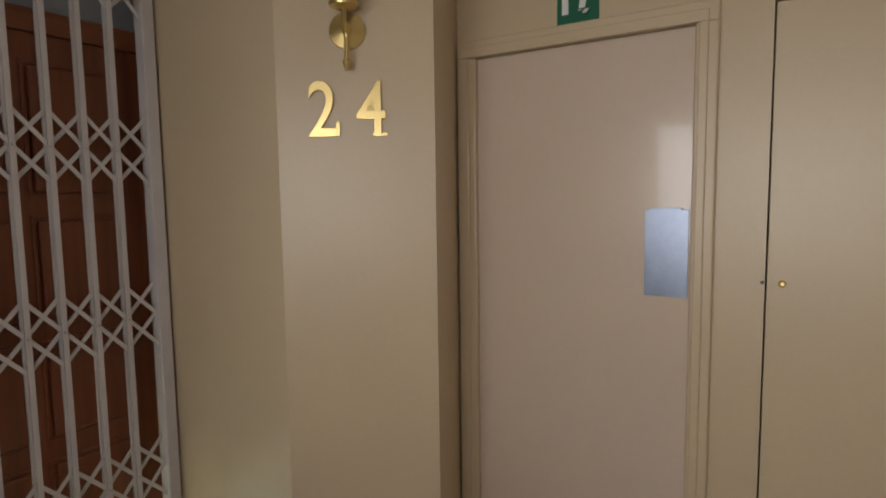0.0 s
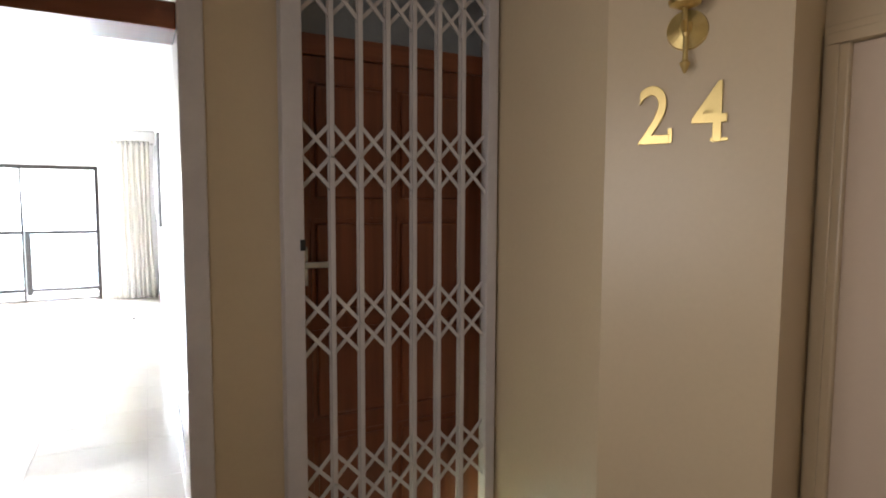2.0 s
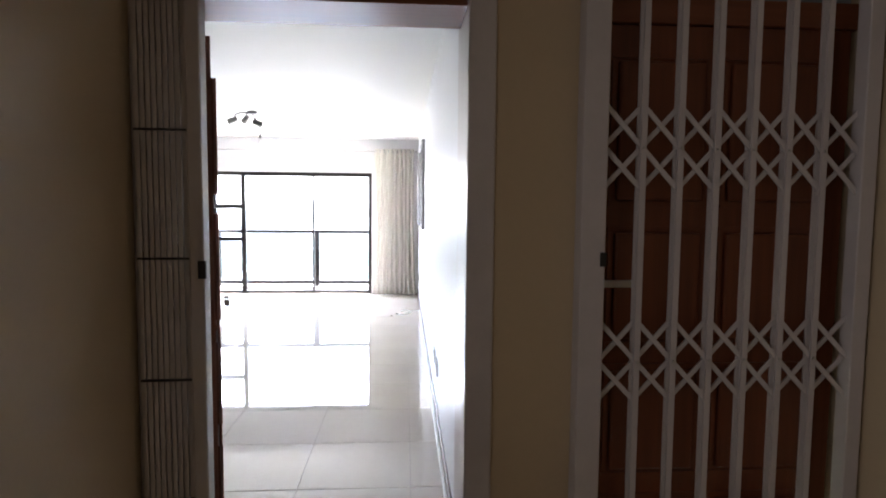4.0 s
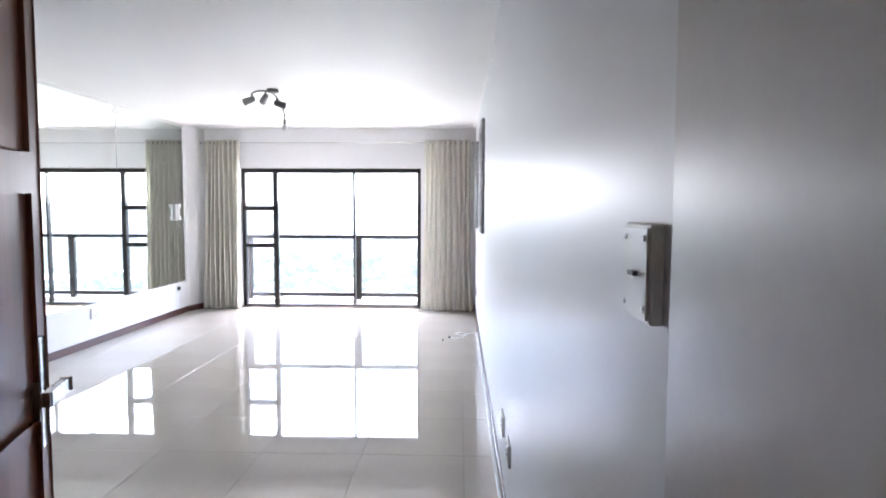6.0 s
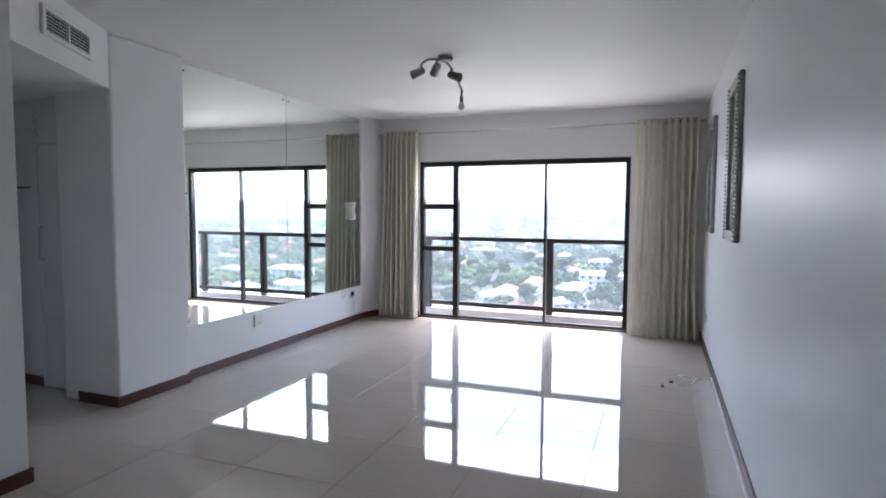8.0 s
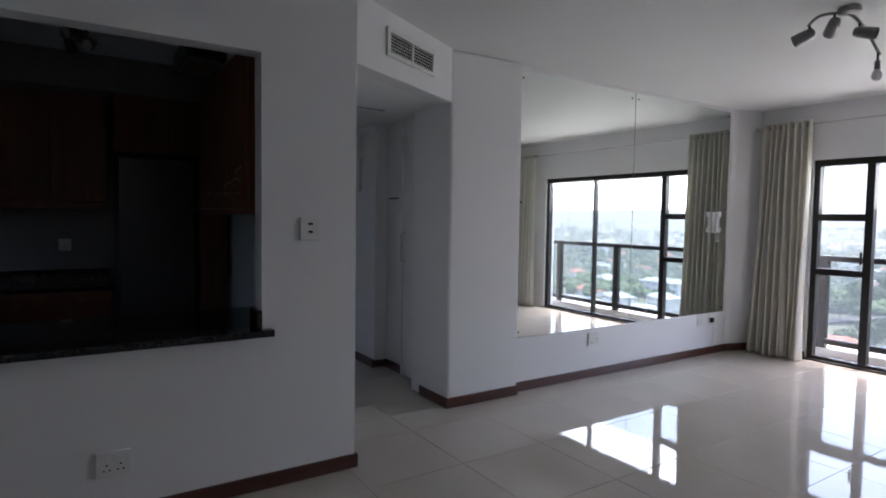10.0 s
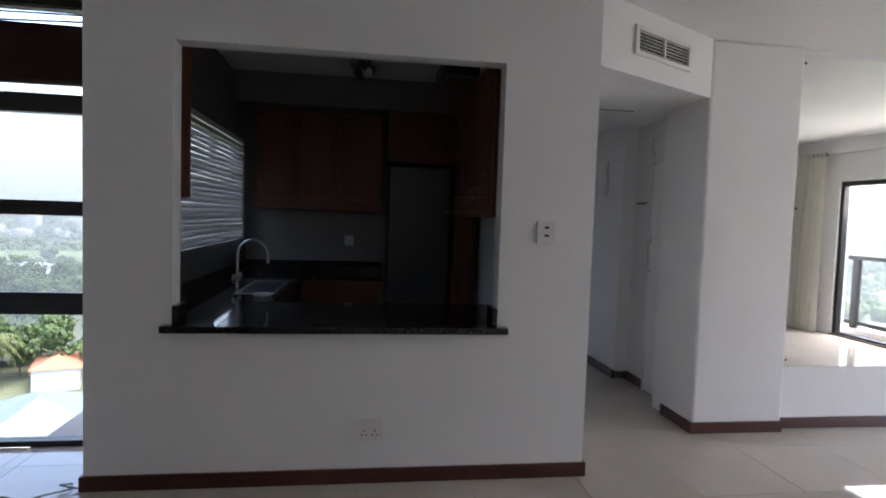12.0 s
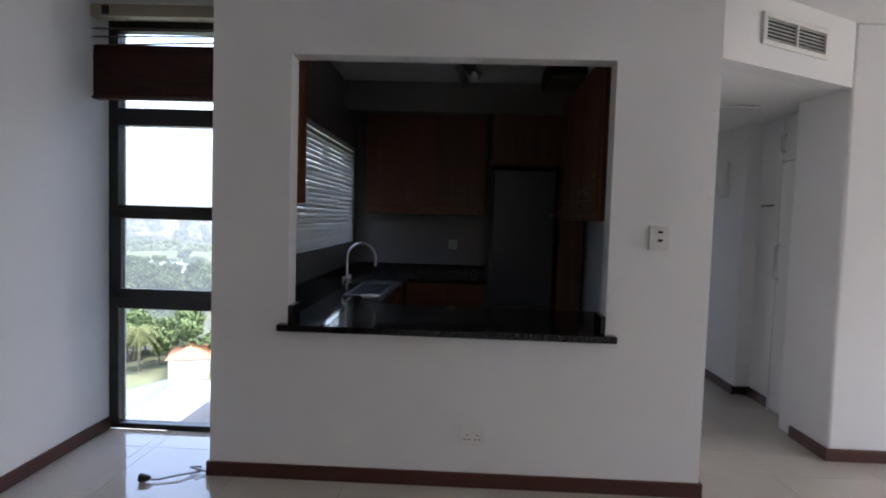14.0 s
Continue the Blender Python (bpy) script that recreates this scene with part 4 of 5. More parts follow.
# ---- lobby ----
ex = thing("door_4", "closed cream painted exit door with a steel push plate", "door", (1.97, -9.64, 0.0), kind="structure")
part("leaf", bx(1.975, 2.02, -10.058, -9.222, 0.005, 2.045, bevel=0.003), M_CREAM, ex)
for y0, y1, z0, z1 in ((-9.222, -9.135, 0.0, 2.05), (-10.13, -10.058, 0.0, 2.05), (-10.13, -9.135, 2.05, 2.12)):
    part("architrave", box(bx(1.955, 1.987, y0, y1, z0, z1, bevel=0.006), 1.945, 1.956, y0 + 0.03, y1 - 0.012, z0, z1 - (0.03 if z0 > 1 else 0), 0.004), M_BEIGE, ex)
part("push_plate", bx(1.970, 1.9748, -10.050, -9.903, 1.12, 1.43, bevel=0.001), M_PLATE, ex, "scuffed steel push plate")
part("door_closer", bx(1.95, 1.974, -10.03, -9.93, 1.428, 1.436), M_PLATE, ex)
sg = thing("exit_sign", "green exit sign with a white running figure symbol", "sign", (1.985, -9.64, 2.12))
part("board", bx(1.980, 1.987, -9.725, -9.565, 2.125, 2.285, bevel=0.001), M_SIGN, sg)
part("arrow", bx(1.978, 1.980, -9.61, -9.585, 2.16, 2.25), M_WHITE, sg)
part("pictogram", box(box(box(bmesh.new(), -0.012, 0.012, -0.001, 0.001, -0.03, 0.035, 0, pose(1.979, -9.665, 2.20, 20, 0, 90)), -0.008, 0.008, -0.001, 0.001, -0.035, 0.0, 0, pose(1.979, -9.68, 2.17, 50, 0, 90)), -0.008, 0.008, -0.001, 0.001, -0.035, 0.0, 0, pose(1.979, -9.655, 2.17, -40, 0, 90)), M_WHITE, sg)
cb = thing("service_cupboard", "flush cream painted service cupboard door with a small lock", "cupboard", (1.98, -10.7, 0.0))
part("door", bx(1.978, 2.02, -11.09, -10.291, 0.02, 2.08, bevel=0.003), M_BEIGE, cb)
part("lock", lathe(bmesh.new(), [(0.012, 0.0), (0.012, 0.004), (0.006, 0.012)], (1.978, -10.335, 1.19), 14, Matrix.Rotation(radians(-90), 3, "Y")), M_BRASS, cb)
part("lock", lathe(bmesh.new(), [(0.006, 0.0), (0.006, 0.004)], (1.984, -10.278, 1.19), 10, Matrix.Rotation(radians(-90), 3, "Y")), M_DARKMETAL, cb)

# floor number and sconce on the blunt corner
A0, A1 = Vector((1.222, -8.858, 0)), Vector((1.529, -9.296, 0))
WD = (A1 - A0).normalized()
WN = Vector((WD.y, -WD.x, 0))
if WN.x > 0:
    WN = -WN


def on_corner(s, off, z):
    return A0 + WD * s + WN * off + Vector((0, 0, z))


def numeral(ch, s, z):
    cu = bpy.data.curves.new("numeral", "FONT")
    cu.body, cu.size, cu.extrude, cu.bevel_depth, cu.offset = ch, 0.262, 0.006, 0.0015, 0.001
    ob0 = new("numeral", cu)
    me = bpy.data.meshes.new_from_object(ob0.evaluated_get(bpy.context.evaluated_depsgraph_get()))
    bpy.data.objects.remove(ob0)
    xs = [v.co.x for v in me.vertices]
    mid = (min(xs) + max(xs)) / 2
    bm = bmesh.new()
    bm.from_mesh(me)
    o = on_corner(s, 0.008, z)
    m = Matrix(((WD.x, 0, WN.x, o.x), (WD.y, 0, WN.y, o.y), (0, 1, 0, o.z), (0, 0, 0, 1)))
    for v in bm.verts:
        v.co = m @ Vector(((v.co.x - mid) * 0.80, v.co.y, v.co.z))
    if ch == "4":
        box(bm, 0.004, 0.054, 0.0, 0.010, -0.006, 0.006, 0, m)
    else:
        box(bm, 0.044, 0.056, 0.0, 0.045, -0.006, 0.006, 0, m)
    ob = mesh_ob("number", bm, M_BRASS, o)
    ob.location = o
    return tagged(ob, "polished brass numeral %s fixed to a beige wall" % ch, "numeral", "brass floor number")


numeral("2", 0.155, 1.697)
numeral("4", 0.318, 1.697)

so = on_corner(0.245, 0, 2.05)
sc = thing("wall_sconce", "polished brass wall sconce with a faceted glass lantern", "wall lamp", so)
rx = WN.to_track_quat("Z", "Y").to_matrix()
part("backplate", lathe(bmesh.new(), [(0.062, 0.0), (0.060, 0.012), (0.040, 0.02), (0.02, 0.028)], on_corner(0.245, 0.0, 2.045), 24, rx), M_BRASS, sc)
part("arm", tube(bmesh.new(), [on_corner(0.245, 0.02, 2.045), on_corner(0.245, 0.07, 2.03), on_corner(0.245, 0.10, 2.05), on_corner(0.245, 0.10, 2.09)], 0.008, 10), M_BRASS, sc)
part("pendant", lathe(bmesh.new(), [(0.003, 0.0), (0.012, 0.02), (0.016, 0.03), (0.008, 0.04), (0.007, 0.11), (0.014, 0.13), (0.018, 0.15)], on_corner(0.245, 0.045, 1.905), 16), M_BRASS, sc)
part("gallery", lathe(bmesh.new(), [(0.02, 0.0), (0.045, 0.01), (0.048, 0.02), (0.040, 0.024)], on_corner(0.245, 0.10, 2.085), 20), M_BRASS, sc)
part("lantern", lathe(bmesh.new(), [(0.036, 0.0), (0.062, 0.16), (0.064, 0.20), (0.05, 0.21)], on_corner(0.245, 0.10, 2.108), 8), M_FAN, sc, "grey faceted lantern glass")
part("cap", lathe(bmesh.new(), [(0.066, 0.0), (0.05, 0.02), (0.02, 0.05), (0.006, 0.08)], on_corner(0.245, 0.10, 2.318), 16), M_BRASS, sc)

lw = thing("window_4", "lobby window with a pale frame", "window", (-1.1, -10.0, 1.0), kind="structure")
for y0, y1, z0, z1 in ((-11.5, -9.25, 2.05, 2.1), (-11.5, -9.25, 1.0, 1.05), (-11.5, -11.45, 1.05, 2.05), (-9.30, -9.25, 1.05, 2.05), (-10.47, -10.42, 1.05, 2.05)):
    part("window_frame", bx(-1.14, -1.09, y0, y1, z0, z1, bevel=0.003), M_WHITE, lw)

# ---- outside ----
# Base glow of the shells that imitate haze.
HAZE_GLOW = 0.135


def terrain(x, y):
    d = math.hypot(x, y)
    k = min(1.0, max(0.0, (d - 450) / 1500))
    ridge = 40 * k * k * (3 - 2 * k)
    side = 0.5 + 0.5 * math.sin(math.atan2(x, y) * 3.0 + 3.6)
    return -44 + ridge * (0.55 + 0.6 * side) + 6 * noise.noise((x / 260, y / 260, 0.3)) * min(1, d / 300)


M_GROUND = mat("ground_scrub", (0.085, 0.10, 0.055), 0.95, vary=0.5, scale=0.02, fine=0.3, bump=0)
M_ROADS = mat("asphalt", (0.07, 0.07, 0.072), 0.9, vary=0.15, scale=0.3, fine=4)
M_LAWN = mat("mown_lawn", (0.11, 0.16, 0.055), 0.95, vary=0.2, scale=0.05, fine=1.0)
M_HOUSE = mat("house_plaster", (0.68, 0.66, 0.62), 0.8, vary=0.1, scale=0.3, fine=3, per_object=0.3)
M_ROOFRED = mat("clay_roof", (0.33, 0.13, 0.075), 0.8, vary=0.25, scale=0.5, fine=6, per_object=0.4)
M_ROOFBLUE = mat("pale_blue_sheet_roof", (0.13, 0.175, 0.20), 0.6, vary=0.1, scale=0.2, fine=5)
M_ROOFGREY = mat("grey_roof", (0.30, 0.35, 0.38), 0.6, vary=0.2, scale=0.5, fine=6, per_object=0.4)
M_PANE = mat("dark_far_glass", (0.05, 0.06, 0.07), 0.15, vary=0.2)
M_LEAF = mat("foliage", (0.055, 0.088, 0.030), 0.9, vary=0.55, scale=0.5, fine=3.0, bump=0, per_object=0.35)
M_PALM = mat("palm_frond", (0.10, 0.12, 0.04), 0.8, vary=0.3, scale=0.8, fine=4, bump=0)
M_BARK = mat("bark", (0.14, 0.11, 0.08), 0.9, vary=0.3, scale=1.0, fine=8)

bm = bmesh.new()
rings, secs = [0, 40, 80, 120, 170, 230, 300, 380, 470, 580, 720, 900, 1150, 1500, 1900, 2400, 3200, 4800], 72
prev = None
for r in rings[1:]:
    row = [bm.verts.new((r * math.sin(2 * math.pi * i / secs), r * math.cos(2 * math.pi * i / secs), terrain(r * math.sin(2 * math.pi * i / secs), r * math.cos(2 * math.pi * i / secs)))) for i in range(secs)]
    if prev is None:
        bm.faces.new(row)
    else:
        for i in range(secs):
            bm.faces.new((prev[i], prev[(i + 1) % secs], row[(i + 1) % secs], row[i]))
    prev = row
bmesh.ops.recalc_face_normals(bm, faces=bm.faces)
structure("ground", bm, M_GROUND, "hilly green suburb ground far below")


def strip(name, pts, w, material, lift, label):
    bm = bmesh.new()
    last = None
    for (x0, y0), (x1, y1) in zip(pts, pts[1:]):
        for k in range(12):
            t = k / 11
            x, y = x0 + (x1 - x0) * t, y0 + (y1 - y0) * t
            d = Vector((y1 - y0, x0 - x1, 0)).normalized() * w / 2
            z = max(terrain(x + d.x, y + d.y), terrain(x - d.x, y - d.y)) + lift
            cur = (bm.verts.new((x + d.x, y + d.y, z)), bm.verts.new((x - d.x, y - d.y, z)))
            if last:
                bm.faces.new((last[0], last[1], cur[1], cur[0]))
            last = cur
    structure(name, bm, material, label)


strip("road", [(-130, 240), (-95, 330), (-105, 480)], 9, M_ROADS, 1.2, "grey suburban street")
bm = bmesh.new()
bm.faces.new([bm.verts.new((-499 + 70 * math.cos(a / 16 * math.pi), -254 + 90 * math.sin(a / 16 * math.pi), terrain(-499, -254) + 4.0)) for a in range(32)])
structure("ground_lawn", bm, M_LAWN, "pale green mown playing field")


def house(w, d, h, roof_h, roof_mat, label, floors, cat="house"):
    ob = thing("house", label, cat, (0, 0, 0), "suburban houses")
    part("wall", bx(-w / 2, w / 2, -d / 2, d / 2, -4, h), M_HOUSE, ob)
    bm = bmesh.new()
    e = 0.6
    lo = [bm.verts.new((sx * (w / 2 + e), sy * (d / 2 + e), h)) for sx, sy in ((-1, -1), (1, -1), (1, 1), (-1, 1))]
    a, b = bm.verts.new((-w / 2 + d / 2, 0, h + roof_h)), bm.verts.new((w / 2 - d / 2, 0, h + roof_h))
    for f in ((lo[0], lo[1], b, a), (lo[1], lo[2], b), (lo[2], lo[3], a, b), (lo[3], lo[0], a), (lo[3], lo[2], lo[1], lo[0])):
        bm.faces.new(f)
    part("roof", bm, roof_mat, ob)
    for k in range(floors):
        n = max(2, int(w / 4))
        for i in range(n):
            x = -w / 2 + (i + 0.5) * w / n
            for s in (-1, 1):
                part("window", bx(x - 0.8, x + 0.8, s * d / 2 - 0.06, s * d / 2 + 0.06, k * 3 + 0.9, k * 3 + 2.2), M_PANE, ob)
    return ob


TYPES = [house(15, 10, 5.5, 2.6, M_ROOFRED, "two-storey house with a hipped clay tile roof", 2), house(18, 11, 3.2, 3.0, M_ROOFRED, "low house with a hipped clay tile roof", 1), house(16, 10, 6.0, 2.4, M_ROOFGREY, "two-storey white house with a grey roof", 2), house(26, 12, 9.0, 2.0, M_ROOFGREY, "three-storey white block with a grey roof", 3)]


def tree(h, r, seed, label):
    rnd = random.Random(seed)
    ob = thing("tree", label, "tree", (0, 0, 0), "suburban trees")
    bm = rod(bmesh.new(), (0, 0, -3), (0, 0, h * 0.5), h * 0.03, 7, h * 0.015)
    for i in range(5):
        a = i * 1.3
        rod(bm, (0, 0, h * (0.3 + 0.04 * i)), (r * 0.6 * math.cos(a), r * 0.6 * math.sin(a), h * (0.6 + 0.05 * i)), h * 0.014, 5, h * 0.005)
    part("trunk", bm, M_BARK, ob)
    bm = bmesh.new()
    lobes = [(rnd.uniform(-0.55, 0.55) * r, rnd.uniform(-0.55, 0.55) * r, h * rnd.uniform(0.5, 0.85), r * rnd.uniform(0.35, 0.6)) for _ in range(9)]
    for i in range(900):
        cx, cy, cz, cr = rnd.choice(lobes)
        v = Vector((rnd.gauss(0, 1), rnd.gauss(0, 1), rnd.gauss(0, 1))).normalized() * cr * rnd.uniform(0.75, 1.08)
        s = rnd.uniform(0.35, 0.75) * r / 5
        u = Vector((rnd.gauss(0, 1), rnd.gauss(0, 1), rnd.gauss(0, 1))).normalized()
        w = u.cross(v).normalized()
        c = Vector((cx, cy, cz)) + Vector((v.x, v.y, v.z * 0.75))
        bm.faces.new([bm.verts.new(c + q) for q in (u * s, w * s * 0.7, -u * s, -w * s * 0.7)])
    part("crown", bm, M_LEAF, ob)
    return ob


TREES = [tree(11, 5.5, 1, "broad green garden tree"), tree(8, 4.5, 2, "small rounded green tree"), tree(16, 5, 3, "tall dark green tree")]
rnd = random.Random(11)
used_t, used_h = set(), set()
planted = []


def put(kind, pool, used, x, y, turn, s=1.0):
    z = terrain(x, y)
    i = pool
    if kind == "tree":
        if math.hypot(x, y) > 520 or len(planted) > 296:
            return None
        planted.append(1)
    if id(i) in used:
        ob = copy_thing(i, pose(x, y, z, 0, 0, turn))
    else:
        used.add(id(i))
        i.matrix_basis = pose(x, y, z, 0, 0, turn)
        ob = i
    return ob


# to the west, below the nook window
for (x, y, t, turn) in ((-160, -83, 0, 20), (-186, -80, 0, -15), (-330, -160, 0, 20), (-345, -190, 3, 80), (-380, -60, 2, 10), (-430, -150, 3, 60), (-700, -190, 3, 70), (-760, -120, 2, 70), (-720, -60, 3, 90), (-820, -220, 0, 0), (-860, -150, 3, 40), (-900, -90, 2, 40)):
    put("house", TYPES[t], used_h, x, y, turn)
near_roof = house(24, 20, 4.0, 5.0, M_ROOFBLUE, "house with a large pale blue hipped sheet roof", 1)
near_roof.matrix_basis = pose(-119, -67, terrain(-119, -67) + 1.0, 0, 0, 28)
for i in range(24):
    dist, a = rnd.uniform(164, 190), rnd.uniform(0.53, 0.74)
    put("tree", TREES[rnd.choice((0, 0, 1))], used_t, -dist, -6.3 - dist * a, rnd.uniform(0, 360))
for i in range(125):
    dist = 165 + 175 * (i / 125) + rnd.uniform(-8, 8)
    a = rnd.uniform(0.40, 0.72)
    put("tree", TREES[rnd.choice((0, 0, 1, 2, 2))], used_t, -dist, -6.3 - dist * a, rnd.uniform(0, 360))
for i in range(30):
    dist = 345 + 170 * (i / 30)
    a = rnd.uniform(0.38, 0.75)
    x, y = -dist, -6.3 - dist * a
    if (x + 499) ** 2 / 85 ** 2 + (y + 254) ** 2 / 105 ** 2 < 1:
        continue
    put("tree", TREES[rnd.choice((0, 1, 2))], used_t, x, y, rnd.uniform(0, 360))
# denser quarter in the line of the balcony window
for row in range(15):
    dist = 215 + row * 26 + row * row * 2.0
    for i in range(4):
        x = dist * (-0.52 + 0.55 * (i + rnd.uniform(0.1, 0.9)) / 4)
        if abs(x + 105) > 14 or dist > 500:
            put("house", TYPES[rnd.choice((0, 1, 2, 3, 2))], used_h, x, dist + rnd.uniform(-9, 9), rnd.choice((0, 90, 25, -30)))
    for i in range(9):
        x = dist * (-0.54 + 0.60 * (i + rnd.uniform(0, 1)) / 9)
        if abs(x + 105) > 9 or dist > 500:
            put("tree", TREES[rnd.choice((0, 0, 1, 1, 2))], used_t, x, dist + rnd.uniform(-14, 14), rnd.uniform(0, 360))
# houses and trees to the north, beyond the balcony
for row in range(17):
    dist = 225 + row * 34 + row * row * 2.4
    span = dist * 0.85
    n = 5 + row // 3
    for i in range(n):
        x = -0.68 * span + span * 1.25 * (i + rnd.uniform(0.2, 0.8)) / n
        y = dist + rnd.uniform(-12, 12)
        if abs(x + 105) < 14 and y < 500:
            continue
        put("house", TYPES[rnd.choice((0, 1, 2, 2, 0, 3))], used_h, x, y, rnd.choice((0, 90, 15, -20)))
    for i in range(n + 7):
        x = -0.72 * span + span * 1.3 * (i + rnd.uniform(0, 1)) / (n + 7)
        put("tree", TREES[rnd.choice((0, 0, 1, 2))], used_t, x, dist + rnd.uniform(-16, 16) + 12, rnd.uniform(0, 360))
# houses to the north-east
for row in range(9):
    dist = 250 + row * 38 + row * row * 3.0
    for i in range(5):
        a = 0.30 + 0.62 * (i + rnd.uniform(0.1, 0.9)) / 5
        put("house", TYPES[rnd.choice((0, 1, 2, 3, 2))], used_h, dist * math.sin(a), dist * math.cos(a), rnd.choice((0, 90, 25, -30)))
palm = thing("palm_tree", "tall feather palm with drooping fronds", "palm", (-158, -97, terrain(-158, -97)))
px_, py_, pz_ = palm.location
part("trunk", rod(bmesh.new(), (px_, py_, pz_ - 2), (px_, py_, pz_ + 12), 0.45, 10, 0.32), M_BARK, palm)
for k in range(34):
    a, up = k * 2.4, 1.0 - 1.7 * (k / 34)
    bm = bmesh.new()
    prev = None
    for j in range(10):
        t = j / 9
        r = 6.0 * t
        z = pz_ + 12 + 4.5 * up * t - 5.0 * t * t
        c = Vector((px_ + r * math.cos(a), py_ + r * math.sin(a), z))
        if prev is not None:
            side = Vector((-math.sin(a), math.cos(a), 0))
            for s in (-1, 1):
                for q in (0.0, 0.5):
                    b = prev.lerp(c, q)
                    tip = b + side * s * (1.5 * math.sin(math.pi * min(1, t + 0.08)) + 0.25) + Vector((0, 0, -0.8)) + (c - prev) * 0.6
                    bm.faces.new([bm.verts.new(v) for v in (b, b + (c - prev) * 0.35, tip)])
        prev = c
    part("frond", bm, M_PALM, palm)

# far city, too small to tell apart
bm = bmesh.new()
verts, faces = [], []
for i in range(2600):
    dist = 850 + 2200 * rnd.random() ** 1.3
    a = rnd.uniform(-1.0, 1.0) if rnd.random() < 0.72 else rnd.uniform(-2.6, -1.2)
    x, y = dist * math.sin(a), dist * math.cos(a)
    z = terrain(x, y)
    s, h = rnd.uniform(5, 12), rnd.uniform(4, 8) if rnd.random() < 0.95 else rnd.uniform(15, 32)
    k = len(verts)
    verts += [(x + sx * s, y + sy * s * 0.7, z + zz) for zz in (-3, h) for sx, sy in ((-1, -1), (1, -1), (1, 1), (-1, 1))]
    faces += [(k, k + 1, k + 5, k + 4), (k + 1, k + 2, k + 6, k + 5), (k + 2, k + 3, k + 7, k + 6), (k + 3, k, k + 4, k + 7), (k + 4, k + 5, k + 6, k + 7)]
me = bpy.data.meshes.new("far_city")
me.from_pydata(verts, [], faces)
me.materials.append(M_HOUSE)
bm.free()
tagged(new("far_city", me), "pale hazy city blocks in the far distance", "city", kind="stuff")
bm = bmesh.new()
verts, faces = [], []
for i in range(16000):
    dist = 330 + 2170 * rnd.random() ** 1.35
    a = rnd.uniform(-0.75, 1.0) if rnd.random() < 0.78 else rnd.uniform(-2.3, -1.8)
    x, y = dist * math.sin(a), dist * math.cos(a)
    if (x + 499) ** 2 / 85 ** 2 + (y + 254) ** 2 / 105 ** 2 < 1 or (abs(x + 100) < 12 and 0 < y < 490):
        continue
    z = terrain(x, y)
    k = len(verts)
    s, h = rnd.uniform(2.2, 5.0), rnd.uniform(4, 9)
    for rr, hh in ((0.6, 0.1), (1.0, 0.45), (0.7, 0.8)):
        verts += [(x + s * rr * rnd.uniform(0.7, 1.2) * math.cos(j * 1.047 + i), y + s * rr * rnd.uniform(0.7, 1.2) * math.sin(j * 1.047 + i), z + h * (hh + rnd.uniform(-0.1, 0.1))) for j in range(6)]
    verts.append((x, y, z + h))
    for q in (0, 6):
        faces += [(k + q + j, k + q + (j + 1) % 6, k + q + 6 + (j + 1) % 6, k + q + 6 + j) for j in range(6)]
    faces += [(k + 12 + j, k + 12 + (j + 1) % 6, k + 18) for j in range(6)]
me = bpy.data.meshes.new("far_woods")
me.from_pydata(verts, [], faces)
me.materials.append(M_LEAF)
bm.free()
tagged(new("far_woods", me), "hazy green tree cover in the far distance", "woods", kind="stuff")

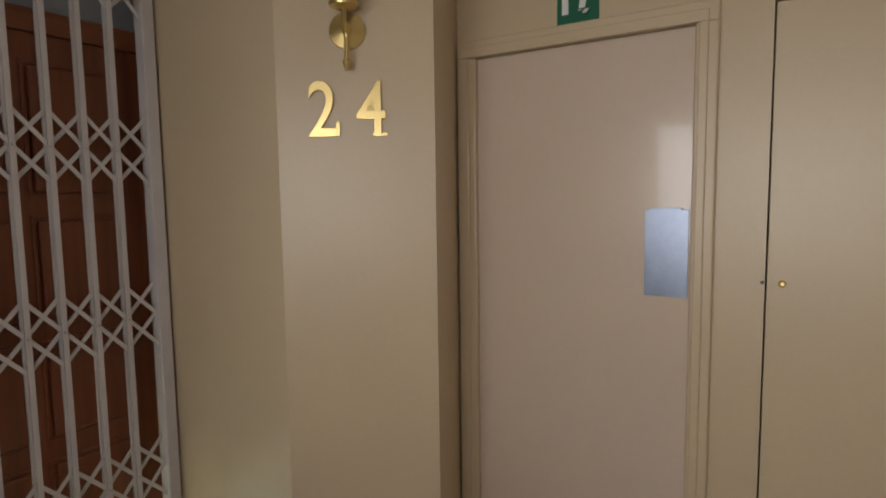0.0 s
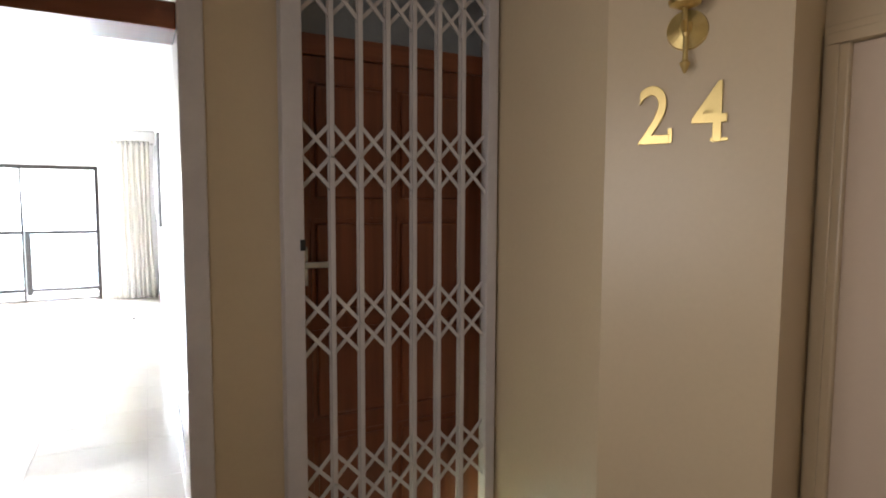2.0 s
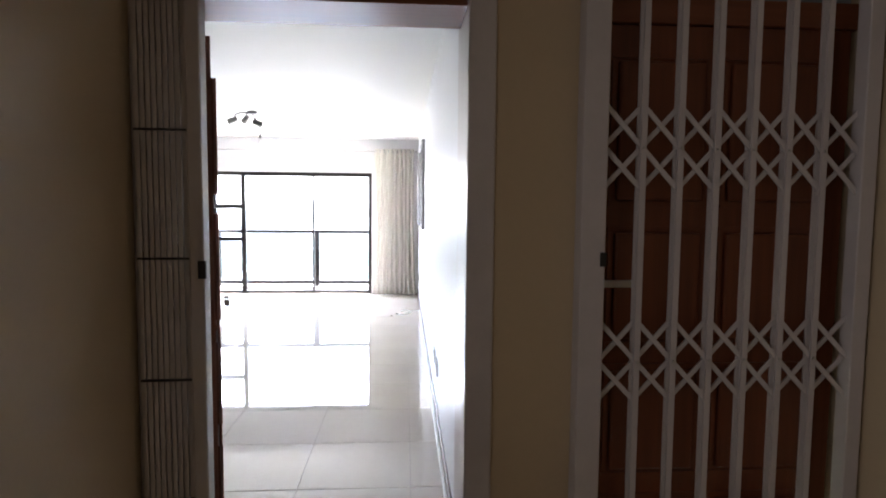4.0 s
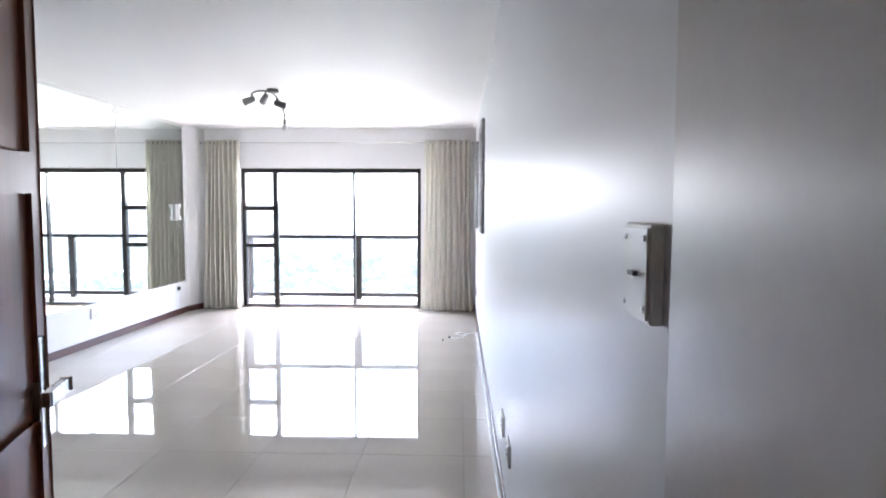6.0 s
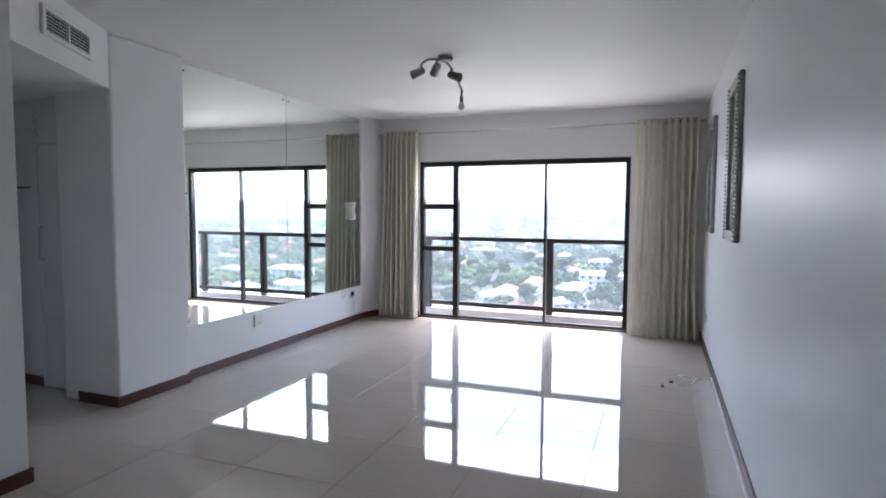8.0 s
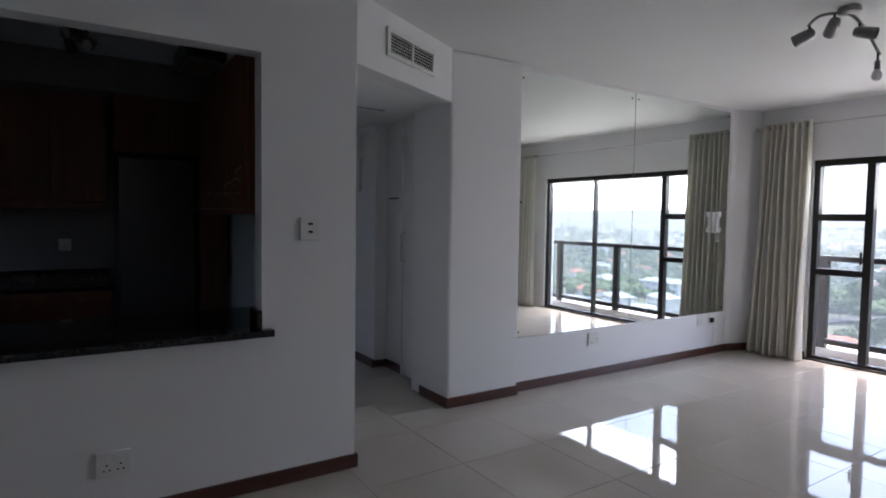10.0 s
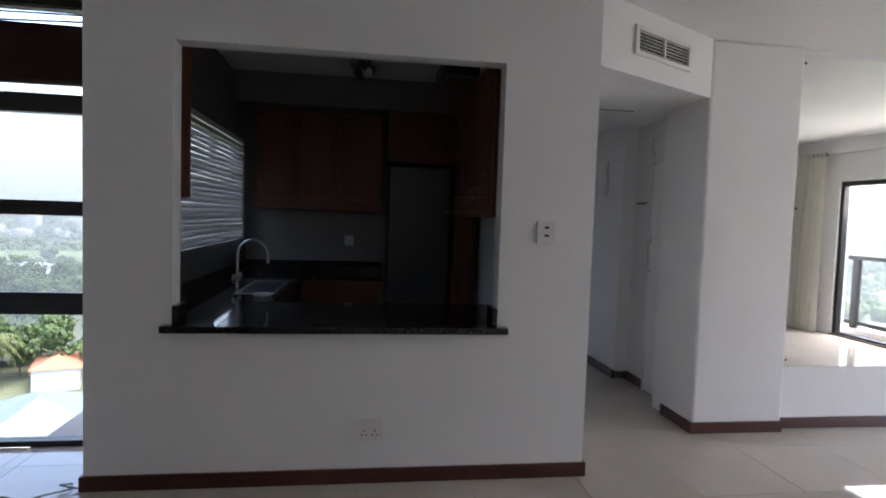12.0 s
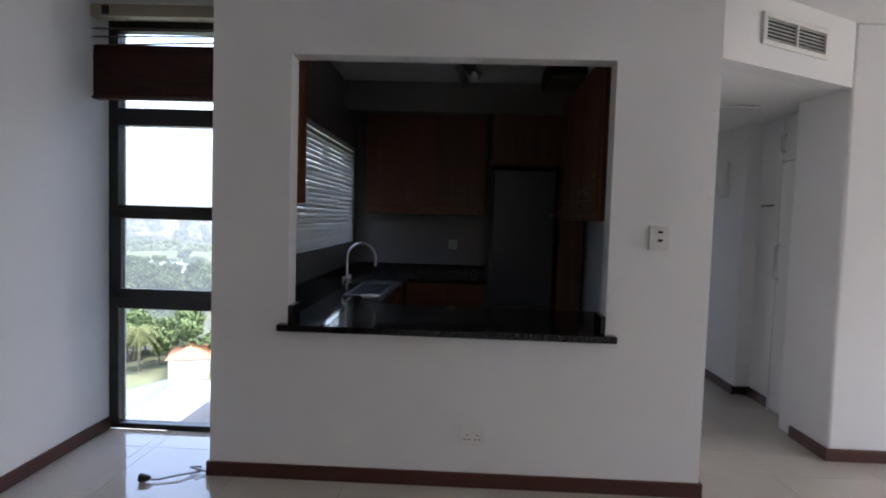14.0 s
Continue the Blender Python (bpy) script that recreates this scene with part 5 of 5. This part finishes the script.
# haze: see-through shells far off, with the pale veil painted in as glow
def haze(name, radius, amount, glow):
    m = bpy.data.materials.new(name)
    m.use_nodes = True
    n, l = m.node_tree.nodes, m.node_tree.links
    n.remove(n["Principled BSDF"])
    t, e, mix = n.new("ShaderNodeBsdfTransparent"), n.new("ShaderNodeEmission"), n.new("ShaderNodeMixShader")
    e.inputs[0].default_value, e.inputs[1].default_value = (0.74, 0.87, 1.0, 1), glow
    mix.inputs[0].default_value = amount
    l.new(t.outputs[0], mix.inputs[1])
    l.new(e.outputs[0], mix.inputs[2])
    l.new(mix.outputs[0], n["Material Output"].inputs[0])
    bm = bmesh.new()
    seg = 48
    lo = [bm.verts.new((radius * math.sin(2 * math.pi * i / seg), radius * math.cos(2 * math.pi * i / seg), -60)) for i in range(seg)]
    hi = [bm.verts.new((v.co.x, v.co.y, 0.16 * radius)) for v in lo]
    for i in range(seg):
        bm.faces.new((lo[i], lo[(i + 1) % seg], hi[(i + 1) % seg], hi[i]))
    ob = structure("backdrop", bm, m, "glowing see-through shell that imitates distant haze")
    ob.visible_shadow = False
    return ob


haze("haze_near", 210, 0.42, HAZE_GLOW * 0.8)
haze("haze_mid", 420, 0.32, HAZE_GLOW * 1.05)
haze("haze_far", 800, 0.36, HAZE_GLOW * 1.3)
haze("haze_skyline", 1500, 0.55, HAZE_GLOW * 3.4)

# ---- floor tiles ----
tile_mesh = {}


def tile(x0, x1, y0, y1):
    g = 0.0013
    w, d = round(x1 - x0 - 2 * g, 4), round(y1 - y0 - 2 * g, 4)
    if w < 0.02 or d < 0.02:
        return
    if (w, d) not in tile_mesh:
        bm = bx(-w / 2, w / 2, -d / 2, d / 2, -0.006, 0.0)
        top = [e for e in bm.edges if all(v.co.z > -0.001 for v in e.verts)]
        bmesh.ops.bevel(bm, geom=top, offset=0.0008, segments=1, affect="EDGES")
        me = bpy.data.meshes.new("tile")
        bm.to_mesh(me)
        bm.free()
        me.materials.append(M_TILE)
        tile_mesh[(w, d)] = me
    ob = new("tile", tile_mesh[(w, d)])
    ob.location = ((x0 + x1) / 2, (y0 + y1) / 2, 0.0)
    ob.parent = floor


def tiled(x0, x1, y0, y1):
    i = math.floor((x0 + 0.2) / 0.6)
    while -0.2 + i * 0.6 < x1:
        a, b = max(x0, -0.2 + i * 0.6), min(x1, -0.2 + (i + 1) * 0.6)
        j = math.floor((y0 + 3.93) / 0.6)
        while -3.93 + j * 0.6 < y1:
            tile(a, b, max(y0, -3.93 + j * 0.6), min(y1, -3.93 + (j + 1) * 0.6))
            j += 1
        i += 1


tiled(-4.11, 0.0, -8.2, 0.0)
tiled(-4.06, -0.96, -8.575, -8.2)
tiled(-7.0, -4.11, -5.08, -3.92)
tiled(-6.4, -4.11, -7.46, -5.22)
